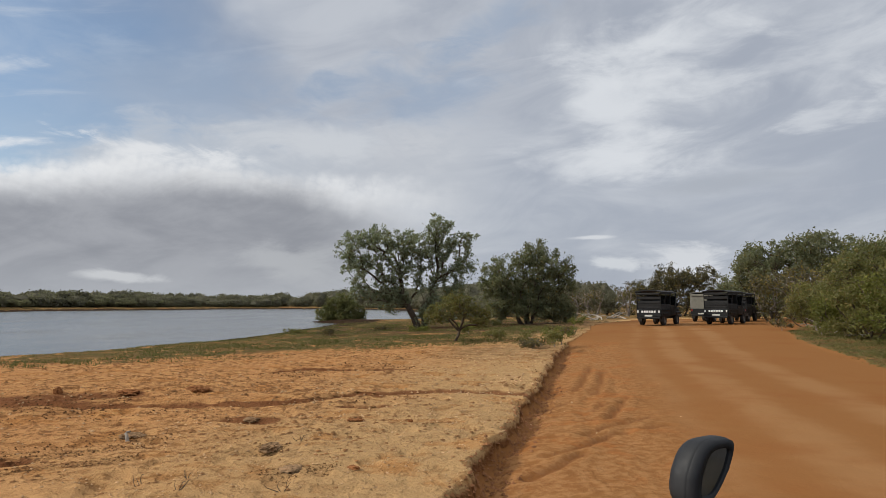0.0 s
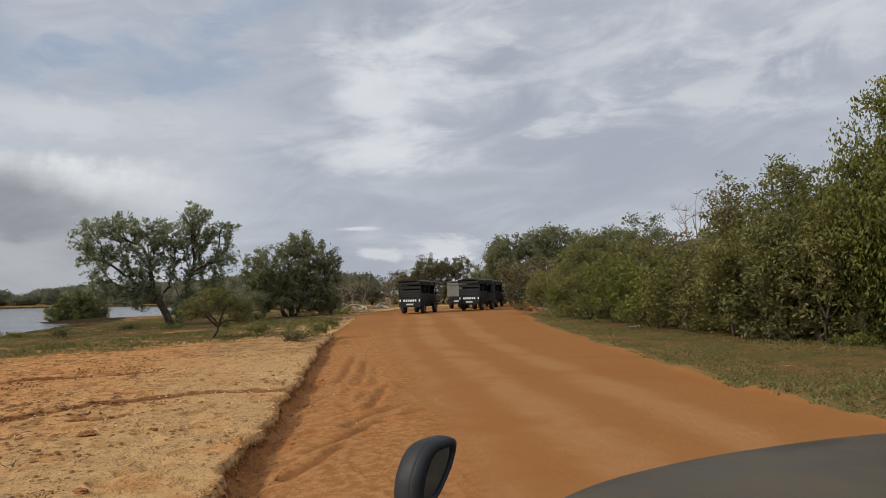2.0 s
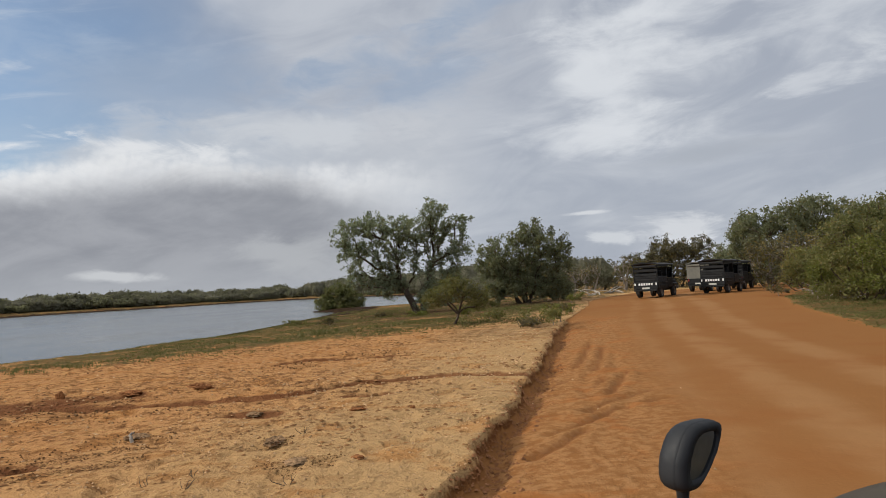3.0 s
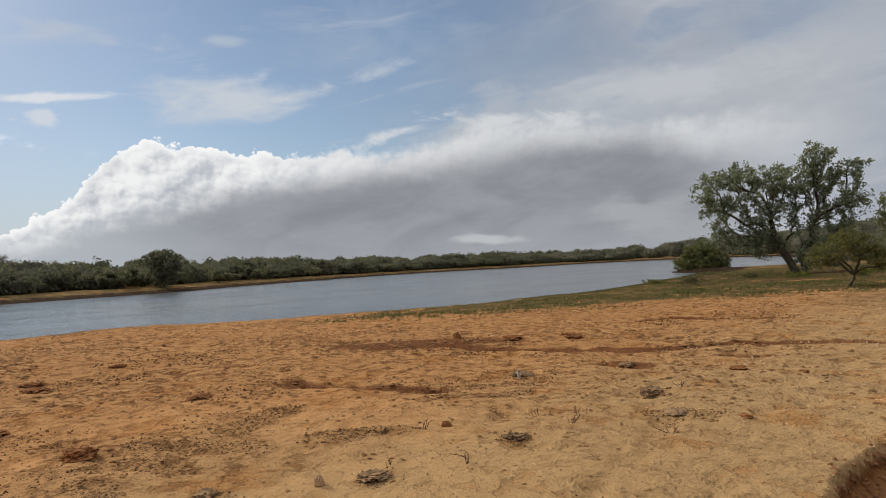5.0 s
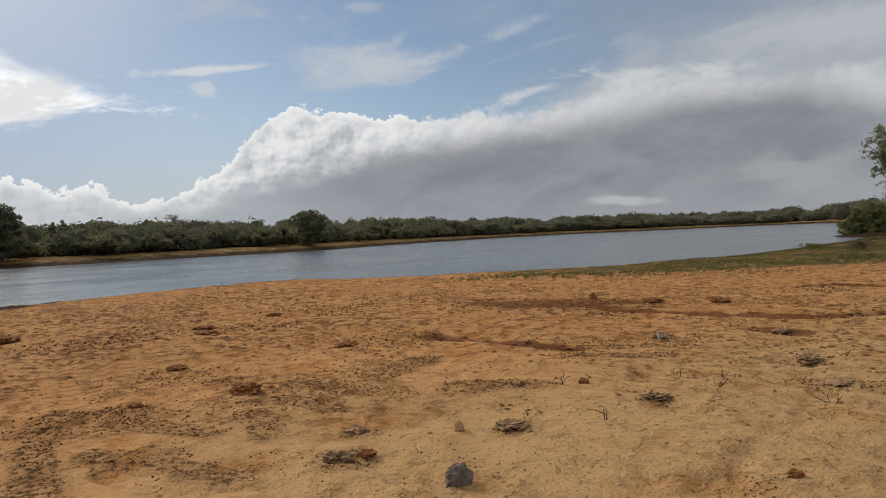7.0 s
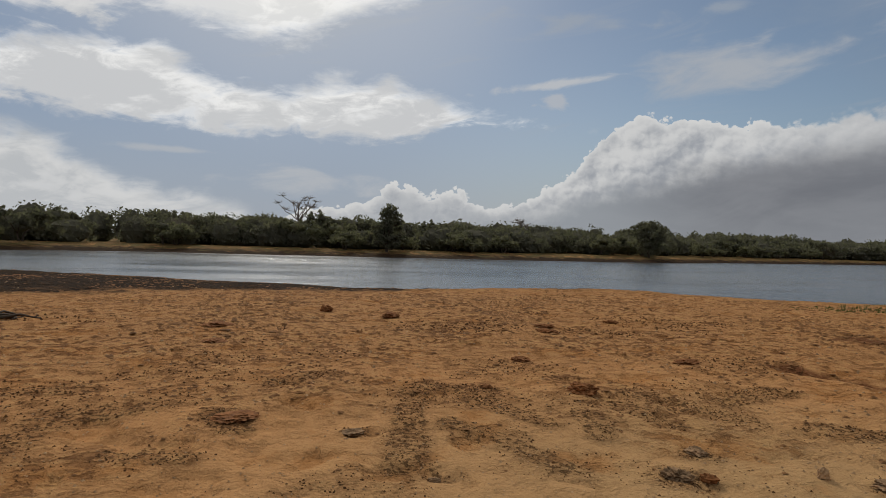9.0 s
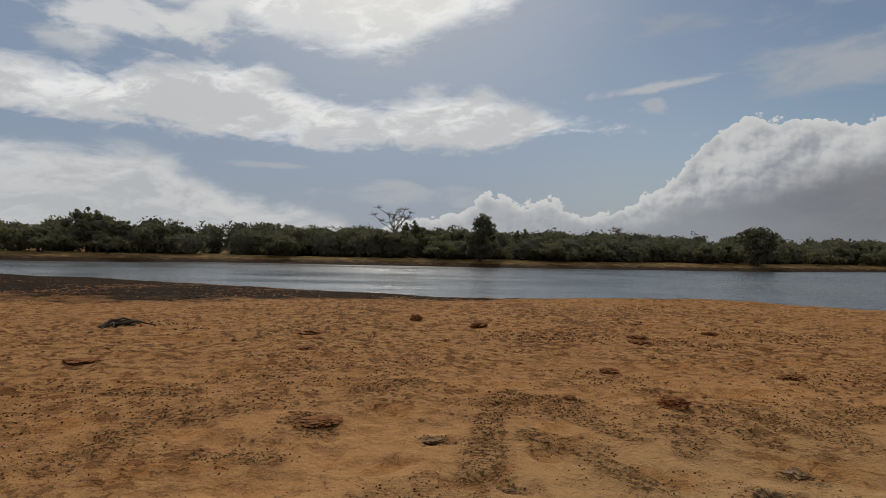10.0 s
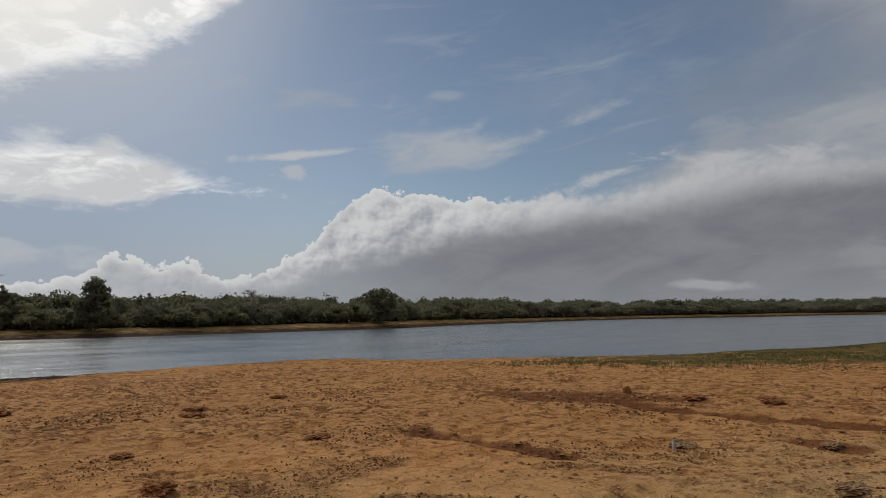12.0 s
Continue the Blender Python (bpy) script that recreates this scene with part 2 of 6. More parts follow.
    grey = g.mix(g.span(g.add(g.mul(curl, 0.6), g.mul(edge_n, 0.4)), 0.36, 0.64), (0.245, 0.257, 0.288), (0.318, 0.330, 0.360))
    grey = g.mix(g.span(el, 5, 0, 0.0, 0.5), grey, (0.40, 0.42, 0.45))
    grey = g.mix(g.span(az, -46, -62, 0.0, 0.85), grey, (0.45, 0.485, 0.525))
    col = g.mix(body, col, g.mix(shade, white, grey))

    # bright rims and small clouds in front of the bank
    col = blob(col, -24.6, 12.6, 7.5, 1.0, (0.66, 0.675, 0.695), -0.06, 1.2, 0.9, 0.8)
    col = blob(col, -33.5, 12.2, 5.5, 0.8, (0.72, 0.73, 0.745), 0.22, 1.1, 0.8, 0.7)
    col = blob(col, -12, 13.6, 8.0, 2.2, (0.53, 0.555, 0.59), 0.0, 1.0, 0.75)
    col = blob(col, -12.5, 3.8, 6.0, 2.4, (0.40, 0.415, 0.435), 0.02, 0.8, 0.7, 0.9)
    col = blob(col, -27.0, 2.25, 3.4, 0.50, (0.50, 0.515, 0.535), -0.03, 0.8, 0.95, 0.7)
    col = blob(col, 13.2, 5.85, 2.8, 0.28, (0.58, 0.60, 0.63), 0.02, 0.5, 0.9, 0.6)
    col = blob(col, 15.4, 3.6, 2.2, 0.9, (0.56, 0.585, 0.615), 0.0, 1.2, 0.85, 0.7)
    col = blob(col, 20.3, 3.9, 4.4, 1.5, (0.58, 0.60, 0.63), 0.0, 1.3, 0.85, 0.7)

    bg = g.node("ShaderNodeBackground")
    g.put(bg.inputs["Color"], col)
    bg.inputs["Strength"].default_value = 1.18
    out = g.node("ShaderNodeOutputWorld")
    g.put(out.inputs["Surface"], bg.outputs[0])


SKY = 0.085
build_sky()
sun = new("sun", bpy.data.lights.new("sun", "SUN"))
sun.data.energy, sun.data.angle, sun.data.color = 3.0, radians(7.0), (1.0, 0.93, 0.82)
sun.matrix_world = look((0, 0, 60), (60 * math.sin(radians(SUN_AZ)) * -1, 60 * math.cos(radians(SUN_AZ)) * -1, 60 - 60 * math.tan(radians(SUN_EL))))

# ================= materials =================


def material(name):
    m = bpy.data.materials.new(name)
    m.use_nodes = True
    g = Nodes(m.node_tree)
    shader = g.node("ShaderNodeBsdfPrincipled")
    out = g.node("ShaderNodeOutputMaterial")
    g.put(out.inputs["Surface"], shader.outputs[0])
    return m, g, shader, out


def place(g):
    return g.node("ShaderNodeNewGeometry").outputs["Position"]


def bump(g, shader, height, strength, distance):
    b = g.node("ShaderNodeBump")
    b.inputs["Strength"].default_value, b.inputs["Distance"].default_value = strength, distance
    g.put(b.inputs["Height"], height)
    g.put(shader.inputs["Normal"], b.outputs[0])


def plain(name, colour, rough, metal=0.0, spread=0.12, size=14.0, relief=0.0, sheen=0.5):
    """A surface of one colour with slight wear and dust."""
    m, g, s, _ = material(name)
    p = g.node("ShaderNodeTexCoord").outputs["Object"]
    n = g.noise(p, size, 5, 0.6)
    n2 = g.noise(p, size * 0.12, 3, 0.5)
    f = g.span(g.add(g.mul(n, 0.5), g.mul(n2, 0.5)), 0.3, 0.7, 1 - spread, 1 + spread)
    base = g.node("ShaderNodeRGB")
    base.outputs[0].default_value = (*colour, 1)
    g.put(s.inputs["Base Color"], g.scale(base.outputs[0], f))
    g.put(s.inputs["Roughness"], g.span(n, 0.3, 0.7, rough * 0.85, min(1.0, rough * 1.15)))
    s.inputs["Metallic"].default_value = metal
    s.inputs["Specular IOR Level"].default_value = sheen
    if relief:
        bump(g, s, n, 0.5, relief)
    return m


def earth_material():
    m, g, s, _ = material("earth")
    p = place(g)

    def mask(name):
        n = g.node("ShaderNodeAttribute", attribute_name=name)
        return n.outputs["Fac"]
    n_big = g.noise(p, 0.16, 5, 0.6)
    n_mid = g.noise(p, 0.9, 6, 0.62)
    n_fine = g.noise(p, 7.0, 6, 0.65)
    grit = g.noise(p, 45.0, 3, 0.6)
    # sandy bank: pale tan crust by the track, orange laterite further out, broken by low ledges with painted shade and
    # dark litter
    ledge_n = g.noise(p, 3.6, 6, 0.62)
    tan = g.span(g.add(g.mul(mask("pale"), 0.55), g.add(g.mul(n_big, 0.45), g.mul(n_mid, 0.25))), 0.30, 0.95)
    sand = g.mix(tan, (0.49, 0.242, 0.094), (0.42, 0.262, 0.120))
    sand = g.mix(g.span(n_mid, 0.50, 0.66, 0.0, 0.5), sand, (0.40, 0.155, 0.036))
    relief_tone = g.mul(g.span(g.noise(p, 0.42, 4, 0.6), 0.38, 0.56, 0.40, 1.0), g.mul(g.sub(1.0, g.mul(mask("bare"), 0.85)), g.sub(1.0, g.mul(mask("pale"), 0.75))))
    # shadowed sides of ledges and trampled pits, put into the colour as dark marks
    sand = g.mix(g.mul(g.mul(g.span(ledge_n, 0.540, 0.566), relief_tone), 0.72), sand, (0.185, 0.080, 0.030))
    sand = g.mix(g.mul(g.mul(g.span(ledge_n, 0.46, 0.43), relief_tone), 0.35), sand, (0.60, 0.36, 0.145))
    sand = g.mix(g.mul(g.mul(g.span(n_fine, 0.562, 0.586), relief_tone), 0.75), sand, (0.155, 0.068, 0.026))
    patch = g.add(g.mul(g.noise(p, 1.6, 5, 0.66), 0.30), g.mul(mask("litter"), 0.45))
    crumbs = g.noise(p, 19.0, 4, 0.6)
    litter = g.mul(g.span(crumbs, 0.53, 0.57), g.span(patch, 0.38, 0.52))
    sand = g.mix(g.mul(g.span(patch, 0.34, 0.52), 0.20), sand, (0.20, 0.095, 0.034))
    sand = g.mix(g.mul(litter, 0.75), sand, (0.085, 0.045, 0.020))
    sand = g.mix(g.span(grit, 0.60, 0.66, 0.0, 0.28), sand, (0.58, 0.37, 0.18))
    sand = g.mix(g.span(grit, 0.40, 0.34, 0.0, 0.35), sand, (0.19, 0.080, 0.027))
    # red dug-over soil, and the painted shade of bank face and rills
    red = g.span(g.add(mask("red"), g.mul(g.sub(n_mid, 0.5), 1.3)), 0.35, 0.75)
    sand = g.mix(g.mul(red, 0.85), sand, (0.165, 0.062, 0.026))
    # road: smooth orange laterite with paler wheel tracks
    road = g.mix(g.span(g.add(mask("track"), g.mul(g.sub(n_mid, 0.5), 0.7)), 0.15, 0.95), (0.228, 0.102, 0.035), (0.265, 0.133, 0.054))
    road = g.mix(g.span(g.noise(p, 0.35, 5, 0.62), 0.46, 0.72, 0.0, 0.7), road, (0.215, 0.084, 0.026))
    road = g.mix(g.span(grit, 0.62, 0.74, 0.0, 0.22), road, (0.40, 0.23, 0.10))
    side = g.span(g.add(mask("road"), g.mul(g.sub(n_fine, 0.5), 0.5)), 0.35, 0.65)
    col = g.mix(side, sand, road)
    # gully along the bank: broken, mixed soil
    gully = g.mul(mask("gully"), g.span(n_fine, 0.40, 0.62))
    col = g.mix(g.mul(gully, 0.45), col, (0.40, 0.215, 0.095))
    col = g.mix(g.mul(mask("gully"), g.span(n_mid, 0.50, 0.62, 0.0, 0.6)), col, (0.29, 0.105, 0.030))
    # shade in the narrow rills, painted as a dark line along each
    col = g.mix(g.mul(mask("rill_shade"), g.span(n_fine, 0.35, 0.6, 0.35, 0.85)), col, (0.145, 0.055, 0.020))
    # short grass with bare soil showing through
    turf = g.span(g.add(mask("grass"), g.mul(g.sub(g.add(g.mul(g.noise(p, 0.5, 5, 0.65), 0.6), g.mul(n_fine, 0.4)), 0.5), 4.2)), 0.55, 0.85)
    green = g.mix(g.span(g.noise(p, 0.45, 5, 0.6), 0.38, 0.62), (0.082, 0.078, 0.028), (0.165, 0.098, 0.040))
    green = g.mix(g.mul(mask("mould_shade"), g.span(n_mid, 0.40, 0.58, 0.45, 0.95)), green, (0.085, 0.050, 0.027))
    green = g.mix(g.span(n_fine, 0.5, 0.75, 0.0, 0.55), green, (0.21, 0.15, 0.065))
    col = g.mix(g.mul(turf, 0.92), col, green)
    # brown soil under the trees, with their shade painted into it
    col = g.mix(g.mul(mask("mould_shade"), g.span(n_mid, 0.38, 0.60, 0.25, 0.90)), col, (0.085, 0.050, 0.028))
    # wet dark mud along the water
    wet = g.span(g.add(mask("wet"), g.mul(g.sub(g.noise(p, 0.7, 6, 0.68), 0.5), 0.95)), 0.34, 0.62)
    mud = g.mix(g.span(n_fine, 0.42, 0.62), (0.018, 0.012, 0.008), (0.070, 0.038, 0.018))
    col = g.mix(wet, col, mud)
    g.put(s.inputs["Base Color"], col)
    s.inputs["Roughness"].default_value = 0.95
    s.inputs["Specular IOR Level"].default_value = 0.03
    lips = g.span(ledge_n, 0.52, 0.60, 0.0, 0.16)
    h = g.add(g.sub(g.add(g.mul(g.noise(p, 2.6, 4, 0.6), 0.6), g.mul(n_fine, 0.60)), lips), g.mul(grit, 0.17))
    calm = g.mul(g.mul(g.sub(1.0, g.mul(mask("bare"), 0.55)), g.sub(1.0, g.mul(mask("pale"), 0.45))), g.sub(1.0, g.mul(g.mul(side, g.sub(1.0, g.mul(mask("gully"), 0.30))), 0.93)))
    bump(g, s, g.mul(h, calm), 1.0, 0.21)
    return m


def water_material():
    m, g, s, _ = material("lake_water")
    p = place(g)
    wide = g.node("ShaderNodeMapping")
    g.put(wide.inputs["Vector"], p)
    wide.inputs["Scale"].default_value = (1.0, 0.55, 1.0)
    wide.inputs["Rotation"].default_value = (0, 0, 0.5)
    v = wide.outputs[0]
    rip = g.add(g.mul(g.noise(v, 2.2, 3, 0.55, 0.3), 0.45), g.mul(g.noise(v, 0.6, 4, 0.6), 1.0))
    sep = g.node("ShaderNodeSeparateXYZ")
    g.put(sep.inputs[0], p)
    calm = g.mul(g.span(g.add(sep.outputs[1], g.mul(g.noise(p, 0.03, 3, 0.5), 40)), 10, 50, 0.30, 1.0), g.span(g.noise(p, 0.03, 3, 0.5), 0.35, 0.65, 0.5, 1.0))
    g.put(s.inputs["Base Color"], g.mix(g.span(g.noise(p, 0.05, 3, 0.5), 0.3, 0.7), (0.108, 0.124, 0.138), (0.138, 0.152, 0.162)))
    g.put(s.inputs["Roughness"], g.span(g.noise(v, 0.12, 4, 0.6), 0.35, 0.65, 0.13, 0.21))
    s.inputs["IOR"].default_value = 1.33
    b = g.node("ShaderNodeBump")
    b.inputs["Distance"].default_value = 0.29
    g.put(b.inputs["Strength"], g.mul(calm, 0.85))
    g.put(b.inputs["Height"], rip)
    g.put(s.inputs["Normal"], b.outputs[0])
    return m


def leaf_material(name, dark, light, dry=(0.20, 0.15, 0.05), dry_part=0.08, glow=0.25, grain=0.7, gloss=0.25, relief=0.0):
    m, g, s, out = material(name)
    rnd = g.node("ShaderNodeNewGeometry").outputs["Random Per Island"]
    patch = g.noise(place(g), grain, 3, 0.6)
    f = g.add(g.mul(rnd, 0.55), g.mul(g.span(patch, 0.3, 0.7), 0.45))
    col = g.mix(f, dark, light)
    col = g.mix(g.span(rnd, 1.0 - dry_part, 1.0 - dry_part + 0.01), col, dry)
    g.put(s.inputs["Base Color"], col)
    s.inputs["Roughness"].default_value = 0.55
    s.inputs["Specular IOR Level"].default_value = gloss
    if relief:
        bump(g, s, g.noise(place(g), 1.6, 5, 0.7), 1.0, relief)
    t = g.node("ShaderNodeBsdfTranslucent")
    g.put(t.inputs["Color"], g.mix(0.35, col, (0.16, 0.2, 0.03)))
    mx = g.node("ShaderNodeMixShader")
    mx.inputs[0].default_value = glow
    g.put(mx.inputs[1], s.outputs[0])
    g.put(mx.inputs[2], t.outputs[0])
    g.put(out.inputs["Surface"], mx.outputs[0])
    return m


EARTH = earth_material()
WATER = water_material()
BARK = plain("bark", (0.095, 0.072, 0.052), 0.95, spread=0.4, size=6, relief=0.02, sheen=0.08)
BARK_PALE = plain("pale_bark", (0.24, 0.20, 0.16), 0.9, spread=0.3, size=6, relief=0.02)
DRIFT = plain("dead_wood", (0.33, 0.29, 0.24), 0.9, spread=0.3, size=8, relief=0.01)
LEAF_GREY = leaf_material("grey_green_leaves", (0.170, 0.195, 0.120), (0.310, 0.335, 0.215), glow=0.50)
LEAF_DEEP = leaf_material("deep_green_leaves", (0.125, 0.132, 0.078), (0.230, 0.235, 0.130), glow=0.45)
LEAF_OLIVE = leaf_material("olive_leaves", (0.100, 0.096, 0.030), (0.225, 0.206, 0.064), dry_part=0.18, glow=0.40)
LEAF_BUSH = leaf_material("bush_leaves", (0.088, 0.092, 0.034), (0.195, 0.190, 0.070), dry_part=0.08, glow=0.40)
LEAF_DUSK = leaf_material("brownish_leaves", (0.070, 0.062, 0.045), (0.135, 0.118, 0.080), dry_part=0.2, glow=0.3, gloss=0.05)
LEAF_FRESH = leaf_material("yellow_green_leaves", (0.080, 0.090, 0.020), (0.215, 0.212, 0.046), dry_part=0.04, glow=0.42)
LEAF_FAR = leaf_material("scrub_leaves", (0.142, 0.134, 0.100), (0.220, 0.205, 0.146), (0.21, 0.18, 0.13), dry_part=0.05, glow=0.42, grain=0.16, gloss=0.0, relief=0.45)
LEAF_SHORE = leaf_material("shore_scrub_leaves", (0.175, 0.170, 0.110), (0.275, 0.260, 0.160), (0.25, 0.21, 0.14), dry_part=0.05, glow=0.42, grain=0.2, gloss=0.0, relief=0.45)
LEAF_DRY = leaf_material("dry_twigs", (0.085, 0.070, 0.045), (0.155, 0.13, 0.08), dry_part=0.3, gloss=0.05)
GRASS = leaf_material("grass_blades", (0.078, 0.086, 0.024), (0.180, 0.160, 0.056), (0.22, 0.165, 0.080), 0.25, grain=0.35, gloss=0.1)
CLOD = plain("dry_dung", (0.26, 0.160, 0.085), 0.97, spread=0.6, size=24, relief=0.03, sheen=0.06)
CLOD_RED = plain("earth_clod", (0.25, 0.105, 0.040), 0.97, spread=0.4, size=30, relief=0.02, sheen=0.06)
STONE = plain("grey_brown_stone", (0.17, 0.135, 0.105), 0.9, spread=0.3, size=20, relief=0.02)
PEBBLE = plain("gravel", (0.43, 0.27, 0.14), 0.95, spread=0.5, size=3, sheen=0.1)
CRUMB = plain("dark_crumbs", (0.125, 0.062, 0.026), 0.95, spread=0.5, size=3, sheen=0.06)
BANK_SOIL = plain("red_brown_bank_soil", (0.24, 0.110, 0.050), 0.95, spread=0.5, size=4, sheen=0.06)
TROD = plain("trampled_soil", (0.25, 0.122, 0.050), 0.95, spread=0.5, size=2, sheen=0.06)
PAINT = plain("black_green_paint", (0.010, 0.011, 0.011), 0.55, spread=0.25, size=5, sheen=0.3)
CANVAS = plain("black_canvas", (0.012, 0.012, 0.012), 0.85, spread=0.3, size=9)
TAN_CANVAS = plain("faded_canvas", (0.17, 0.165, 0.135), 0.9, spread=0.2, size=5)
RUBBER = plain("tyre_rubber", (0.022, 0.020, 0.018), 0.9, spread=0.4, size=12)
STEEL = plain("dusty_steel", (0.18, 0.16, 0.14), 0.55, 0.6)
LETTER = plain("white_paint", (0.72, 0.72, 0.70), 0.6, spread=0.06)
PLATE = plain("pale_plate", (0.55, 0.54, 0.48), 0.6, spread=0.06)
LAMP_RED = plain("red_lens", (0.25, 0.02, 0.015), 0.3)
DARK_GLASS = plain("dark_glass", (0.010, 0.011, 0.012), 0.12)
OLIVE_PAINT = plain("dusty_olive_paint", (0.048, 0.036, 0.019), 0.42, spread=0.5, size=5, sheen=0.20)
MIRROR_SHELL = plain("black_plastic", (0.014, 0.015, 0.017), 0.60, spread=0.3, size=40, sheen=0.3)
MIRROR_GLASS = plain("mirror_glass", (0.24, 0.25, 0.265), 0.07, 1.0, spread=0.3)

# ================= building helpers =================


def bare(name, parent=None):
    ob = new(name)
    ob.parent = parent
    return ob


def mesh_object(name, verts, faces, mat, parent=None, label="", smooth=False):
    """One mesh object from arrays; faces all have the same number of corners."""
    verts, faces = np.asarray(verts, np.float32), np.asarray(faces, np.int32)
    me = bpy.data.meshes.new(name)
    k = faces.shape[1]
    me.vertices.add(len(verts))
    me.vertices.foreach_set("co", verts.ravel())
    me.loops.add(faces.size)
    me.loops.foreach_set("vertex_index", faces.ravel())
    me.polygons.add(len(faces))
    me.polygons.foreach_set("loop_start", np.arange(0, faces.size, k, dtype=np.int32))
    me.update(calc_edges=True)
    me.polygons.foreach_set("use_smooth", np.full(len(faces), smooth))
    me.materials.append(mat)
    ob = new(name, me)
    ob.parent = parent
    return tagged(ob, label) if label else ob


def part(name, bm, mat, parent=None, label="", smooth=False):
    """Links a bmesh as one mesh object."""
    me = bpy.data.meshes.new(name)
    bm.normal_update()
    bm.to_mesh(me)
    bm.free()
    me.materials.append(mat)
    for f in me.polygons:
        f.use_smooth = smooth
    ob = new(name, me)
    ob.parent = parent
    return tagged(ob, label) if label else ob


def box(x, y, z, sx, sy, sz, bevel=0.0, bm=None, turn=None):
    """A box by its centre and sizes, with rounded edges, added to bm."""
    one = bmesh.new()
    bmesh.ops.create_cube(one, size=1.0)
    bmesh.ops.scale(one, vec=(sx, sy, sz), verts=one.verts)
    if bevel:
        bmesh.ops.bevel(one, geom=one.edges[:], offset=bevel, segments=2, profile=0.5, affect="EDGES")
    if turn is not None:
        bmesh.ops.transform(one, matrix=turn, verts=one.verts)
    bmesh.ops.translate(one, vec=(x, y, z), verts=one.verts)
    if bm is None:
        return one
    me = bpy.data.meshes.new("tmp")
    one.to_mesh(me)
    one.free()
    bm.from_mesh(me)
    bpy.data.meshes.remove(me)
    return bm


def lathe(profile, axis="X", steps=24):
    """A ring turned from (radius, along) pairs about an axis."""
    bm = bmesh.new()
    rings = []
    for k in range(steps):
        a = 2 * math.pi * k / steps
        ring = []
        for r, d in profile:
            c, s_ = r * math.cos(a), r * math.sin(a)
            ring.append(bm.verts.new((d, c, s_) if axis == "X" else (c, s_, d)))
        rings.append(ring)
    n = len(profile)
    for k in range(steps):
        a, b = rings[k], rings[(k + 1) % steps]
        for i in range(n - 1):
            bm.faces.new((a[i], a[i + 1], b[i + 1], b[i]))
    bmesh.ops.recalc_face_normals(bm, faces=bm.faces[:])
    return bm


# ================= the lie of the land =================
TABLE = np.random.RandomState(5).rand(256, 256)


def lattice(x, y):
    """Smooth random heights between 0 and 1 on a unit lattice."""
    xi, yi = np.floor(x).astype(int), np.floor(y).astype(int)
    fx, fy = x - xi, y - yi
    fx, fy = fx * fx * (3 - 2 * fx), fy * fy * (3 - 2 * fy)
    a, b = TABLE[xi & 255, yi & 255], TABLE[(xi + 1) & 255, yi & 255]
    c, d = TABLE[xi & 255, (yi + 1) & 255], TABLE[(xi + 1) & 255, (yi + 1) & 255]
    return (a * (1 - fx) + b * fx) * (1 - fy) + (c * (1 - fx) + d * fx) * fy


def rough(x, y, scale, octaves=4):
    """Fractal noise about 0, about -0.5 to 0.5."""
    t, amp, total = 0, 1.0, 0.0
    for k in range(octaves):
        t = t + amp * (lattice(x * scale + 17.3 * k, y * scale - 9.1 * k) - 0.5)
        total += amp
        amp *= 0.5
        scale *= 2.03
    return t / total


def ease(lo, hi, v):
    t = np.clip((v - lo) / (hi - lo), 0, 1)
    return t * t * (3 - 2 * t)


def line_gap(x, y, pts, closed=False):
    """Distance to a polyline, and on which side (positive to its right)."""
    pts = list(pts) + ([pts[0]] if closed else [])
    best, side = np.full(np.shape(x), 1e9), np.zeros(np.shape(x))
    for (ax, ay), (bx, by) in zip(pts[:-1], pts[1:]):
        dx, dy = bx - ax, by - ay
        t = np.clip(((x - ax) * dx + (y - ay) * dy) / (dx * dx + dy * dy), 0, 1)
        d = np.hypot(x - ax - t * dx, y - ay - t * dy)
        s_ = np.sign((x - ax) * dy - (y - ay) * dx)
        side = np.where(d < best - 1e-9, s_, side)
        best = np.minimum(best, d)
    return best, side


def inside(x, y, pts):
    res = np.zeros(np.shape(x), bool)
    for (ax, ay), (bx, by) in zip(pts, pts[1:] + pts[:1]):
        if ay != by:
            res ^= ((ay > y) != (by > y)) & (x < (bx - ax) * (y - ay) / (by - ay) + ax)
    return res


WATER_Z = -0.56
LAKE = [(-78, -70), (-50, -23), (-40, -7), (-33.5, 1), (-28.5, 8), (-28, 17.5), (-22.5, 25), (-18.5, 30.5), (-15, 40), (-14, 56), (-13, 68),
        (-13.5, 82), (-18.5, 89), (-18, 95), (-9, 94.5), (-4, 99), (8, 108), (0, 136), (-16, 264), (-48, 336), (-80, 350), (-108, 336), (-112, 285), (-138, 240), (-138, 180),
        (-116, 104), (-103, 80), (-99, 48), (-100, 20), (-103, -16), (-92, -37), (-98, -60), (-90, -80)]
BANK = [(-9, -24), (-4, -9), (-1.5, 0), (0.35, 7.5), (1.0, 10.0), (1.7, 13.2), (2.2, 15.0), (4.2, 24.0), (5.6, 29.0), (8.5, 38), (11, 48), (18, 60), (60, 82)]
VERGE = [(2, -24), (6, -8), (8.2, 2.5), (8.9, 5.7), (9.4, 8.2), (10.0, 10.8), (11.3, 14.0), (12.6, 18), (13.9, 22.3), (15.8, 29), (18.3, 34.5), (23.4, 42), (34, 50), (70, 66)]
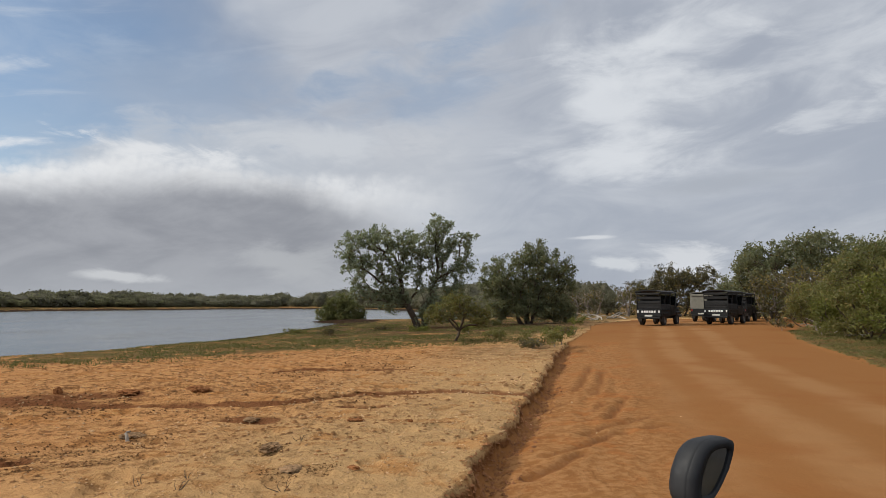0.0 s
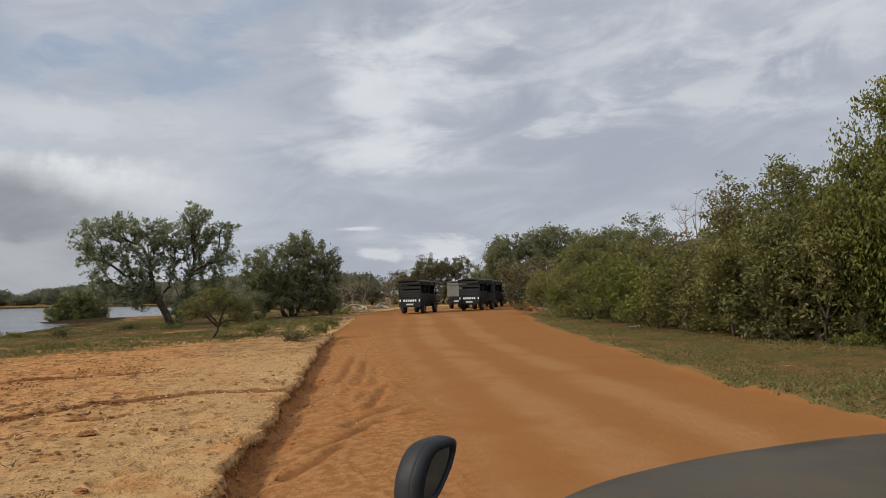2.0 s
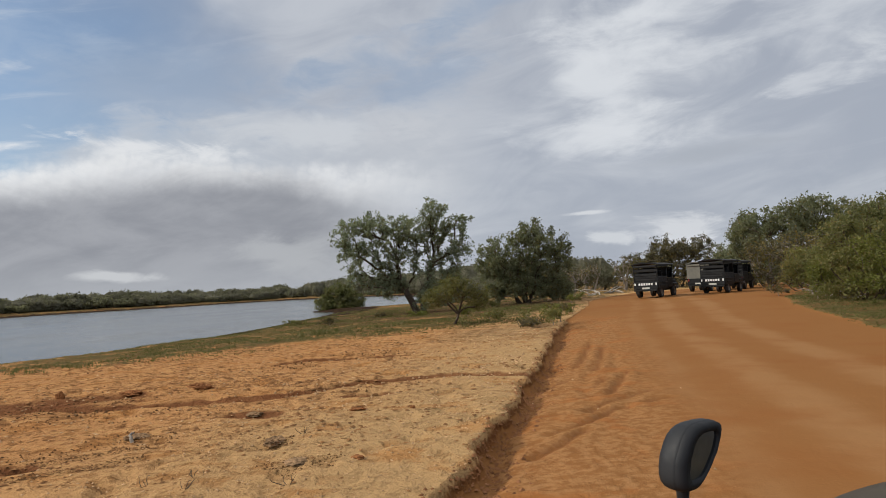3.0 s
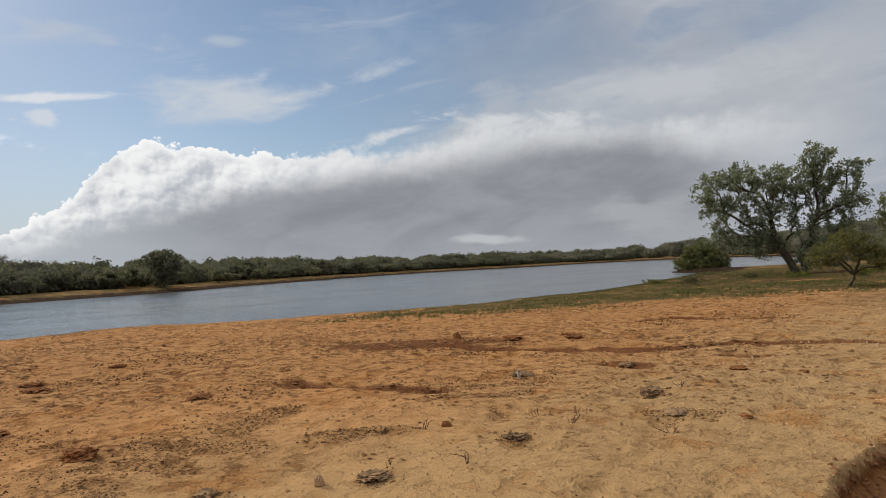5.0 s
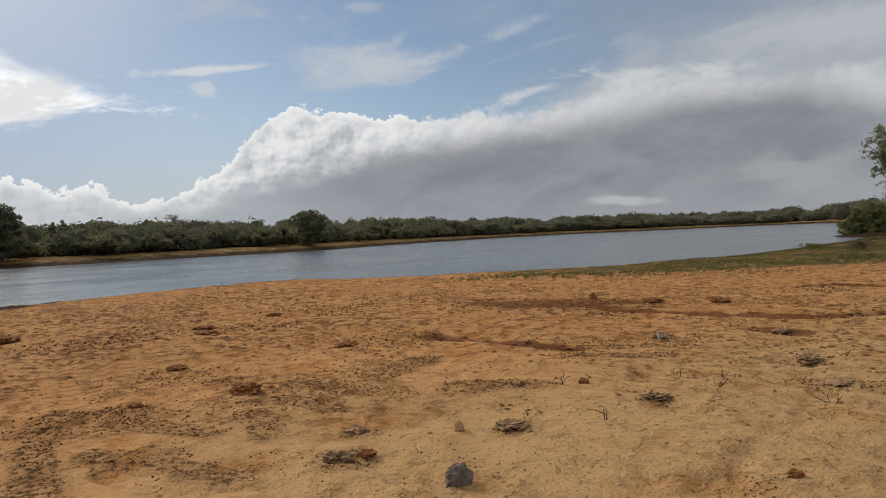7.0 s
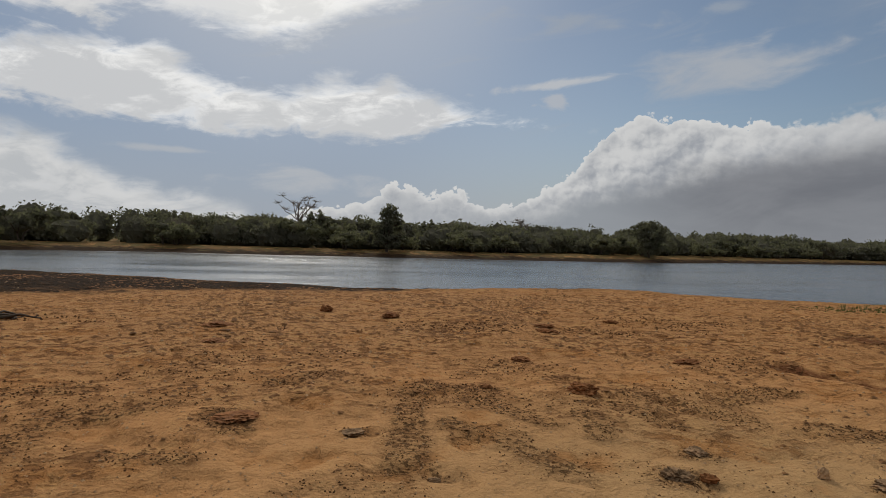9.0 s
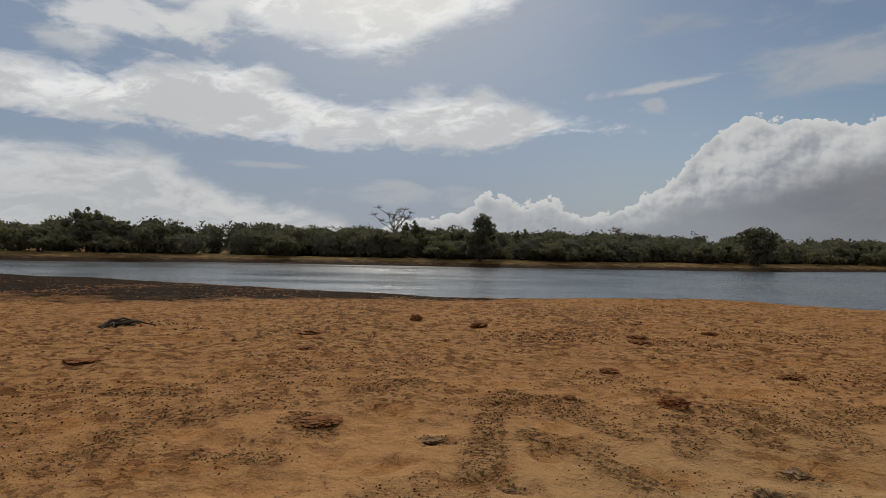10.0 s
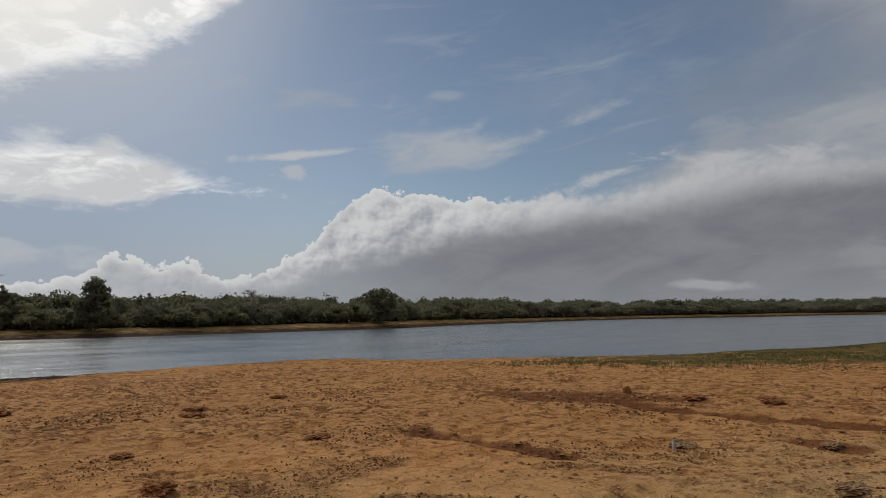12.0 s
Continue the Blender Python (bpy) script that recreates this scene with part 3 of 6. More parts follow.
LITTER = [(-6.9, 1.8, 0.8), (-6.4, 2.5, 0.5), (-6.3, 3.5, 0.5), (-8.6, 3.4, 0.7), (-6.2, 4.6, 1.0), (-5.4, 2.0, 0.5), (-4.7, 2.1, 0.5), (-7.9, 6.9, 0.9), (-13.0, 4.1, 1.2),
          (-12.6, 9.4, 1.5), (-6.4, -0.2, 0.35), (-5.7, -2.1, 0.7), (-7.1, -1.9, 0.7), (-7.3, -1.0, 0.5), (-6.6, 1.7, 0.4), (-5.9, 3.8, 0.5), (-5.5, -0.7, 0.4), (-7.7, 3.6, 0.4),
          (-4.5, 0.4, 0.5), (-5.1, 8.2, 0.9), (-4.4, 9.2, 0.9), (-2.4, 19.3, 1.4), (-7.2, 12.0, 1.4), (-4.0, 17.7, 1.2), (-9.5, -0.5, 0.8), (-9.8, 1.0, 0.6)]
# bands of crumbs left by runnels, runnels and cracks of the shoulder, and low scarps in the sand
BANDS = [[(-7.5, 1.9), (-6.2, 1.4), (-4.8, 1.0)], [(-7.3, 2.0), (-7.1, 2.5)], [(-6.7, 2.3), (-6.1, 2.4), (-5.6, 2.6)], [(-5.8, 1.7), (-5.3, 2.0), (-4.6, 2.2)], [(-5.8, 3.1), (-5.2, 2.9)],
         [(-6.7, 4.2), (-6.1, 4.3), (-5.4, 4.6)], [(-6.0, 3.7), (-5.4, 3.8)], [(-6.0, 5.0), (-6.3, 6.0)], [(-5.5, -2.2), (-6.0, -2.0), (-7.0, -1.7)], [(-8.1, -2.6), (-8.0, -1.8)], [(-6.9, -1.4), (-7.1, -0.9)],
         [(-6.6, -0.3), (-6.1, -0.2)], [(-5.6, -1.0), (-5.4, -0.6)], [(-7.9, 0.3), (-8.2, 0.8)], [(-4.9, 5.1), (-4.3, 5.7)], [(-5.2, 7.8), (-4.4, 8.4), (-4.0, 8.5)], [(-4.8, 7.1), (-3.8, 7.9)], [(-1.9, 7.35), (-1.4, 7.4)]]
RILLS = [[(4.8, 21.1), (3.4, 16.2), (3.1, 15.4)], [(4.8, 19.5), (4.0, 16.6), (3.4, 14.6)], [(3.7, 11.6), (3.4, 11.4), (2.6, 10.7), (2.2, 10.1)], [(3.7, 10.7), (3.5, 10.7), (3.2, 10.5)], [(1.9, 12.2), (2.2, 12.2)],
         [(2.9, 10.3), (2.6, 10.2), (2.2, 9.6), (1.9, 9.2), (1.4, 8.8)], [(1.8, 10.1), (1.3, 10.1)], [(3.3, 13.3), (2.9, 12.6)], [(3.8, 13.7), (3.7, 13.4)], [(1.9, 8.9), (1.4, 8.2), (1.0, 7.8)], [(3.9, 13.9), (2.9, 11.5), (2.4, 11.4)], [(2.6, 13.6), (1.9, 12.9)]]
SCARPS = [[(-8.2, 12.1), (-6.7, 12.1), (-5.0, 12.2), (-3.0, 12.2), (-1.8, 13.5), (0.0, 14.2), (1.6, 13.6)], [(-7.2, 12.9), (-7.0, 13.3), (-6.5, 13.5)], [(-4.7, 18.4), (-3.8, 18.9), (-2.5, 18.7), (-0.6, 18.5)], [(-3.4, 10.5), (-2.8, 10.4)],
          [(-7.7, 7.6), (-7.1, 7.6), (-5.1, 7.8)], [(-1.7, 12.0), (-1.2, 12.0)]]
GRASSLAND = [(-16, 17.0), (-13, 19.5), (-8.5, 22), (-4, 25), (0, 28.5), (4.5, 28.5), (7.0, 36), (10, 48), (17, 61), (60, 84), (300, 180), (300, 900), (-20, 900), (-20, 40), (-18.5, 27)]


DUNG = [(-3.53, 4.25, 0.42, 0.10), (-4.62, 3.45, 0.30, 0.11), (-4.15, 2.88, 0.34, 0.12), (-4.4, 9.3, 0.55, 0.10), (-2.2, 8.4, 0.46, 0.12), (-1.7, 7.4, 0.50, 0.05),
        (-2.95, 5.85, 0.36, 0.11), (-5.75, 0.78, 0.30, 0.07), (-4.58, 1.15, 0.14, 0.05), (-3.1, 10.6, 0.40, 0.09)]


def land(x, y):
    """Heights and soil masks at x, y."""
    x, y = np.asarray(x, float), np.asarray(y, float)
    wob = rough(x, y, 0.22, 4)
    d, _ = line_gap(x, y, LAKE, closed=True)
    s = np.where(inside(x, y, LAKE), -d, d) + 1.6 * wob
    z = np.interp(s, [-60, -8, 0, 1.2, 4, 11, 32], [-3.5, -1.3, WATER_Z, -0.44, -0.20, -0.02, 0.0])
    near_side = x > -60
    u = x * 0.31 + y * 0.95
    z = z + 0.50 * ease(15, 43, u) * ease(5, 36, s)
    z = z + np.where(near_side, 0.0, 0.55 * ease(1.5, 10, s))
    # low swell of sand on the shore
    z = z + 0.16 * np.exp(-(((x + 24.5) / 3.0) ** 2 + ((y - 13.5) / 6.5) ** 2))
    # the bank and the road
    edge = rough(x, y, 0.9, 4) * 0.45 + rough(x, y, 3.1, 3) * 0.22
    bd, bs = line_gap(x, y, BANK)
    right = bd * bs + edge
    vd, vs = line_gap(x, y, VERGE)
    left = -vd * vs + edge * 0.8
    fade = ease(33, 26, y) * ease(-22, -8, y)
    cut = np.interp(right, [-0.05, 0.03, 0.10, 0.22, 0.42, 1.0, 2.4, 4.5, 8.0], [0, -0.20, -0.29, -0.29, -0.22, -0.17, -0.12, -0.06, -0.08])
    z = z + cut * fade * ease(-0.35, 0.15, left)
    road = ease(-0.15, 0.15, right) * ease(-0.15, 0.15, left)
    gully = ease(0.0, 0.3, right) * ease(3.2, 1.8, right) * fade
    # small washed-out channel across the sand
    crook = 0.16 * rough(x, y, 1.7, 3)
    for line in SCARPS:
        cd, _ = line_gap(x, y, line)
        z = z - 0.095 * np.exp(-((cd + crook) / 0.17) ** 2) * (0.5 + 1.1 * lattice(x, y))
    for line in RILLS:
        cd, _ = line_gap(x, y, line)
        z = z - 0.05 * np.exp(-((cd + 0.4 * crook) / 0.06) ** 2) + 0.015 * np.exp(-((cd - 0.2) / 0.1) ** 2)
    # wheel ruts in the soft shoulder
    for off in (1.15, 1.75):
        z = z - 0.035 * np.exp(-((right - off - 0.2 * edge) / 0.09) ** 2) * gully * ease(10, 13, y) * ease(19, 16, y)
    dry = 1 - ease(0.5, -0.5, s)
    z = z + dry * (1 - road) * (0.10 * rough(x, y, 0.35, 4) + 0.085 * rough(x, y, 1.5, 5) - 0.05 * ease(0.10, 0.28, rough(x, y + 7, 2.3, 3))) + gully * 0.07 * rough(x, y, 0.8, 4) - gully * 0.022 * np.exp(-((lattice(0.9 * right + 0.25 * y, 0.22 * y - 0.5 * right) - 0.5) / 0.05) ** 2)
    z = z + dry * road * 0.03 * rough(x, y, 0.5, 3)
    far_wood = (s > 1.2) & ((x < -60) | (y > 200))
    grass = np.where(far_wood, 1.0, 0.0)
    gd, _ = line_gap(x, y, GRASSLAND, closed=True)
    gin = np.where(inside(x, y, GRASSLAND), gd, -gd)
    grass = np.maximum(grass, ease(-3.5, 4.0, gin) * ease(0.4, 2.0, s) * 0.95)
    grass = np.maximum(grass, ease(-0.25, 0.35, -left) * ease(-2, 4, u) * 1.25)
    grass = grass * (1 - road)
    litter = np.zeros(np.shape(x))
    jag = 1 + 1.5 * rough(x, y, 1.1, 5)
    for lx, ly, lr in LITTER:
        litter = np.maximum(litter, ease(1.25, 0.4, np.hypot(x - lx, (y - ly) * 0.9) / lr * jag))
    litter = litter * 0.6
    for line in BANDS:
        cd, _ = line_gap(x, y, line)
        litter = np.maximum(litter, ease(1.4, 0.5, cd / 0.22 * jag))
    litter = np.maximum(litter, 0.6 * ease(0.13, 0.26, rough(x + 31, y, 0.30, 5)))
    for dx, dy, dw, _ in DUNG:
        litter = np.maximum(litter, ease(1.0, 0.3, np.hypot(x - dx, y - dy) / (dw * 0.95) * jag))
    bare_sand = np.exp(-(((x + 5.5) / 3.4) ** 4 + ((y - 2.0) / 5.5) ** 4)) * (1 - litter) * ease(-0.10, 0.06, rough(x - 13, y + 4, 0.5, 4))
    pale = ease(8.0, 0.5, bd + 4 * rough(x, y, 0.25, 4)) * ease(-6.0, 6.0, y)
    reach = np.interp(y, [-40, -12, -5, 0, 3, 6, 12, 30, 60, 90], [30, 26, 20, 13, 9.5, 7.0, 3.4, 2.4, 6, 10])
    reach = np.where(near_side, reach, 9.0)
    litter = np.where(near_side, litter, 0.5)
    wet = ease(1.0, 0.35, s / reach) * np.where(near_side, 0.9, 0.62) + ease(1.7, 0.4, s) * 0.7
    track = np.exp(-((right - 4.3) / 0.55) ** 2) + np.exp(-((right - 6.3) / 0.6) ** 2) + 0.6 * np.exp(-((right - 2.9) / 0.4) ** 2)
    # bare red soil along the scarps; rills and bank face add painted shade
    scar_shade = np.zeros(np.shape(x))
    for line in SCARPS:
        cd, _ = line_gap(x, y, line)
        scar_shade = np.maximum(scar_shade, np.exp(-((cd + crook) / 0.30) ** 2) * (0.7 + 0.8 * lattice(x * 1.3, y * 1.3)))
    # mask for the painted shade down in the rills
    rill_shade = np.zeros(np.shape(x))
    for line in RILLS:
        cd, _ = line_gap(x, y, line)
        rill_shade = np.maximum(rill_shade, np.exp(-((cd + 0.4 * crook) / 0.07) ** 2))
        scar_shade = np.maximum(scar_shade, 1.3 * np.exp(-((cd + 0.4 * crook) / 0.10) ** 2))
    # cut face turned from the sun: its shade goes into the soil colour
    scar_shade = np.maximum(scar_shade, 1.1 * ease(-0.05, 0.02, right) * ease(0.50, 0.18, right) * fade)
    # dark soil plus painted shade below the trees and by the bank weeds
    mould_shade = np.exp(-(((x - 3.0) / 12) ** 4 + ((y - 54) / 15) ** 4)) * (1 - road)
    mould_shade = np.maximum(mould_shade, 0.55 * np.exp(-(((x - 2.6) / 2.8) ** 4 + ((y - 25.5) / 4.0) ** 4)) * (1 - road))
    red = np.exp(-(((x + 8.3) / 2.6) ** 2 + ((y - 12.4 - 0.35 * (x + 8.3)) / 1.3) ** 2))
    return z, {"road": np.maximum(road, ease(-0.4, -0.1, left) * ease(-0.15, 0.15, right)), "grass": grass, "wet": wet, "track": track, "red": np.maximum(red, scar_shade), "gully": gully, "bed": road, "litter": litter, "bare": bare_sand, "pale": pale, "mould_shade": mould_shade, "rill_shade": rill_shade, "right": right}


def ground_z(x, y):
    return float(land(np.array([x]), np.array([y]))[0][0])


def build_land():
    """One sheet in rings round the parking place, finest near it; its road faces are a mesh of their own."""
    fine = np.arange(-122, 64, 0.34)
    coarse = np.arange(64, 238, 3.0)
    ang = np.radians(np.concatenate([fine, coarse]))
    rad = [0.002, 0.12, 0.26, 0.4]
    while rad[-1] < 4500:
        r = rad[-1]
        rad.append(r + max(0.035, r * (0.0098 if r < 26 else 0.016 if r < 60 else 0.03)))
    rad = np.array(rad)
    na, nr = len(ang), len(rad)
    A, Rr = np.meshgrid(ang, rad)
    x, y = (np.sin(A) * Rr).ravel(), (np.cos(A) * Rr).ravel()
    z, masks = land(x, y)
    verts = np.column_stack([x, y, z])
    i, j = np.meshgrid(np.arange(nr - 1), np.arange(na), indexing="ij")
    j2 = (j + 1) % na
    faces = np.stack([i * na + j, (i + 1) * na + j, (i + 1) * na + j2, i * na + j2], -1).reshape(-1, 4)[:, ::-1]
    on_road = masks["bed"][faces].mean(1) > 0.5
    made = []
    for name, pick in (("ground", ~on_road), ("road", on_road)):
        f = faces[pick]
        used, inv = np.unique(f, return_inverse=True)
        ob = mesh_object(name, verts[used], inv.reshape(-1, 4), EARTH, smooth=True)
        for key, val in masks.items():
            if key == "right":
                continue
            a = ob.data.attributes.new(key, "FLOAT", "POINT")
            a.data.foreach_set("value", val[used].astype(np.float32))
        made.append(ob)
    tagged(made[0], "sandy lake shore with clods, litter, mud and short grass", "ground", kind="structure")
    tagged(made[1], "rutted orange laterite track with paler wheel marks", "road", kind="structure")


build_land()
water = mesh_object("water", [(-400, -200, WATER_Z), (60, -200, WATER_Z), (60, 380, WATER_Z), (-400, 380, WATER_Z)], [(0, 1, 2, 3)], WATER)
tagged(water, "grey rippled lake water reflecting the cloudy sky", "water", kind="structure")

# ================= plants =================


def tube(pts, radii, sides=6):
    """A tapered limb along points: verts and quads."""
    pts = np.asarray(pts, float)
    tan = np.gradient(pts, axis=0)
    tan /= np.linalg.norm(tan, axis=1, keepdims=True) + 1e-9
    ref = np.where(np.abs(tan[:, 2:3]) > 0.9, np.array([[1.0, 0, 0]]), np.array([[0, 0, 1.0]]))
    u = np.cross(tan, ref)
    u /= np.linalg.norm(u, axis=1, keepdims=True) + 1e-9
    v = np.cross(tan, u)
    a = np.arange(sides) * 2 * math.pi / sides
    ring = np.cos(a)[None, :, None] * u[:, None] + np.sin(a)[None, :, None] * v[:, None]
    verts = (pts[:, None] + ring * np.asarray(radii)[:, None, None]).reshape(-1, 3)
    n = len(pts)
    i, j = np.meshgrid(np.arange(n - 1), np.arange(sides), indexing="ij")
    j2 = (j + 1) % sides
    faces = np.stack([i * sides + j, i * sides + j2, (i + 1) * sides + j2, (i + 1) * sides + j], -1).reshape(-1, 4)
    return verts, faces


def join(pieces):
    vs, fs, k = [], [], 0
    for v, f in pieces:
        vs.append(v)
        fs.append(np.asarray(f) + k)
        k += len(v)
    return np.concatenate(vs), np.concatenate(fs)


def limb(rng, a, b, r0, r1, bend=0.15, n=6, sag=0.0):
    """A crooked limb from a to b."""
    a, b = np.asarray(a, float), np.asarray(b, float)
    t = np.linspace(0, 1, n)[:, None]
    p = a + (b - a) * t
    size = np.linalg.norm(b - a)
    mid = rng.normal(0, bend * size, 3)
    p = p + mid * np.sin(math.pi * t) + rng.normal(0, 0.02 * size, p.shape) * np.sin(math.pi * t)
    p[:, 2] += sag * size * np.sin(math.pi * t[:, 0])
    return tube(p, np.linspace(r0, r1, n), 6 if r0 > 0.05 else 4)


def leaves(rng, centres, size, droop=0.0, slim=0.45):
    """One pointed four-cornered leaf or sprig at each centre."""
    n = len(centres)
    a = rng.normal(size=(n, 3))
    a[:, 2] -= droop * 2.0
    a /= np.linalg.norm(a, axis=1, keepdims=True)
    b = np.cross(a, rng.normal(size=(n, 3)))
    b /= np.linalg.norm(b, axis=1, keepdims=True) + 1e-9
    s_ = size * rng.uniform(0.6, 1.4, (n, 1))
    a, b = a * s_, b * s_ * slim
    v = np.stack([centres - a, centres + b, centres + a, centres - b], 1).reshape(-1, 3)
    return v, np.arange(4 * n).reshape(-1, 4)


def cluster(rng, c, r, n, flat=0.8, shell=0.5):
    """n points in a ragged clump round c."""
    d = rng.normal(size=(n, 3))
    d /= np.linalg.norm(d, axis=1, keepdims=True)
    rr = r * np.maximum(rng.uniform(0, 1, (n, 1)) ** shell, 0.05) * rng.uniform(0.75, 1.2, (n, 1))
    return np.asarray(c) + d * rr * np.array([1, 1, flat])


def mass(rng, c, r, rag, rows=7, cols=11):
    """The closed inner foliage of a crown: a lumpy, ragged heap."""
    th, ph = np.meshgrid(np.linspace(0.06, 0.94, rows) * math.pi, np.arange(cols) / cols * 2 * math.pi, indexing="ij")
    v = np.stack([np.sin(th) * np.cos(ph), np.sin(th) * np.sin(ph), np.cos(th)], -1).reshape(-1, 3)
    k = rng.uniform(0, 40, 3)
    bumps = np.sin(v[:, 0] * 5.1 + k[0]) * np.sin(v[:, 1] * 4.7 + k[1]) * np.sin(v[:, 2] * 5.3 + k[2])
    w = v * (1 + rag * 0.6 * bumps + rng.uniform(-0.5, 0.5, len(v)) * rag)[:, None]
    i, j = np.meshgrid(np.arange(rows - 1), np.arange(cols), indexing="ij")
    j2 = (j + 1) % cols
    f = np.stack([i * cols + j, (i + 1) * cols + j, (i + 1) * cols + j2, i * cols + j2], -1).reshape(-1, 4)
    return np.asarray(c) + w * np.asarray(r), f


def plant(name, at, lobes, trunk_r, fork, leaf_n, leaf_size, leaf, bark, seed, label, category="tree", twigs=True, stems=1, clump=0.55, droop=0.0, lean=(0, 0), sink=0.05, group="", slim=0.45, core=0.0):
    """A tree or bush. lobes: (dx, dy, z, rx, ry, rz, clumps) above the foot; leaf_n: leaves a clump."""
    rng = np.random.RandomState(seed)
    foot = bare(name)
    foot.location = (at[0], at[1], (at[2] if len(at) > 2 else ground_z(at[0], at[1])) - sink)
    wood, green, cores = [], [], []
    forks = []
    for k in range(stems):
        off = rng.normal(0, 0.25 if stems > 1 else 0, 2)
        top = np.array([lean[0] + off[0] * 2, lean[1] + off[1] * 2, fork])
        wood.append(limb(rng, (off[0], off[1], 0), top, trunk_r * 1.25, trunk_r * 0.8, 0.06, 7))
        forks.append(top)
    for dx, dy, z, rx, ry, rz, count in lobes:
        if core:
            cores.append(mass(rng, (dx, dy, z), (rx * core, ry * core, rz * core), 0.25, 6, 9))
        start = min(forks, key=lambda q: (q[0] - dx) ** 2 + (q[1] - dy) ** 2)
        heart = np.array([dx, dy, z - rz * 0.35])
        wood.append(limb(rng, start, heart, trunk_r * (0.5 if z > fork + 1.4 else 0.2), trunk_r * (0.2 if z > fork + 1.4 else 0.1), 0.14, 7, 0.05))
        for c in range(count):
            d = rng.normal(size=3)
            d /= np.linalg.norm(d)
            if d[2] < -0.25:
                d[2] *= 0.5
            q = np.array([dx, dy, z]) + d * np.array([rx, ry, rz]) * rng.uniform(0.25, 1.0) ** 0.6
            if twigs:
                wood.append(limb(rng, heart + (q - heart) * rng.uniform(0, 0.25), q, trunk_r * 0.16, trunk_r * 0.04, 0.16, 5))
            r = clump * rng.uniform(0.6, 1.4)
            green.append(cluster(rng, q, r, int(leaf_n * rng.uniform(0.6, 1.4)), 0.75))
            if droop:
                k = int(leaf_n * 0.7 * droop)
                strand = q + np.column_stack([rng.normal(0, r * 0.5, k), rng.normal(0, r * 0.5, k), -rng.uniform(0, 2.4 * droop, k)])
                strand[:, :2] = q[:2] + np.round((strand[:, :2] - q[:2]) / 0.22) * 0.22 + rng.normal(0, 0.035, (k, 2))
                strand = strand[strand[:, 2] > 0.35]
                if len(strand):
                    green.append(strand)
    mesh_object("trunk", *join(wood), bark, foot, smooth=True)
    if leaf_n:
        sprigs = leaves(rng, np.concatenate(green), leaf_size, droop, slim)
        inner = sum(len(f) for _, f in cores)
        mesh_object("crown", *join(cores + [sprigs]), leaf, foot, smooth=np.arange(inner + len(sprigs[1])) < inner)
    return tagged(foot, label, category, group)


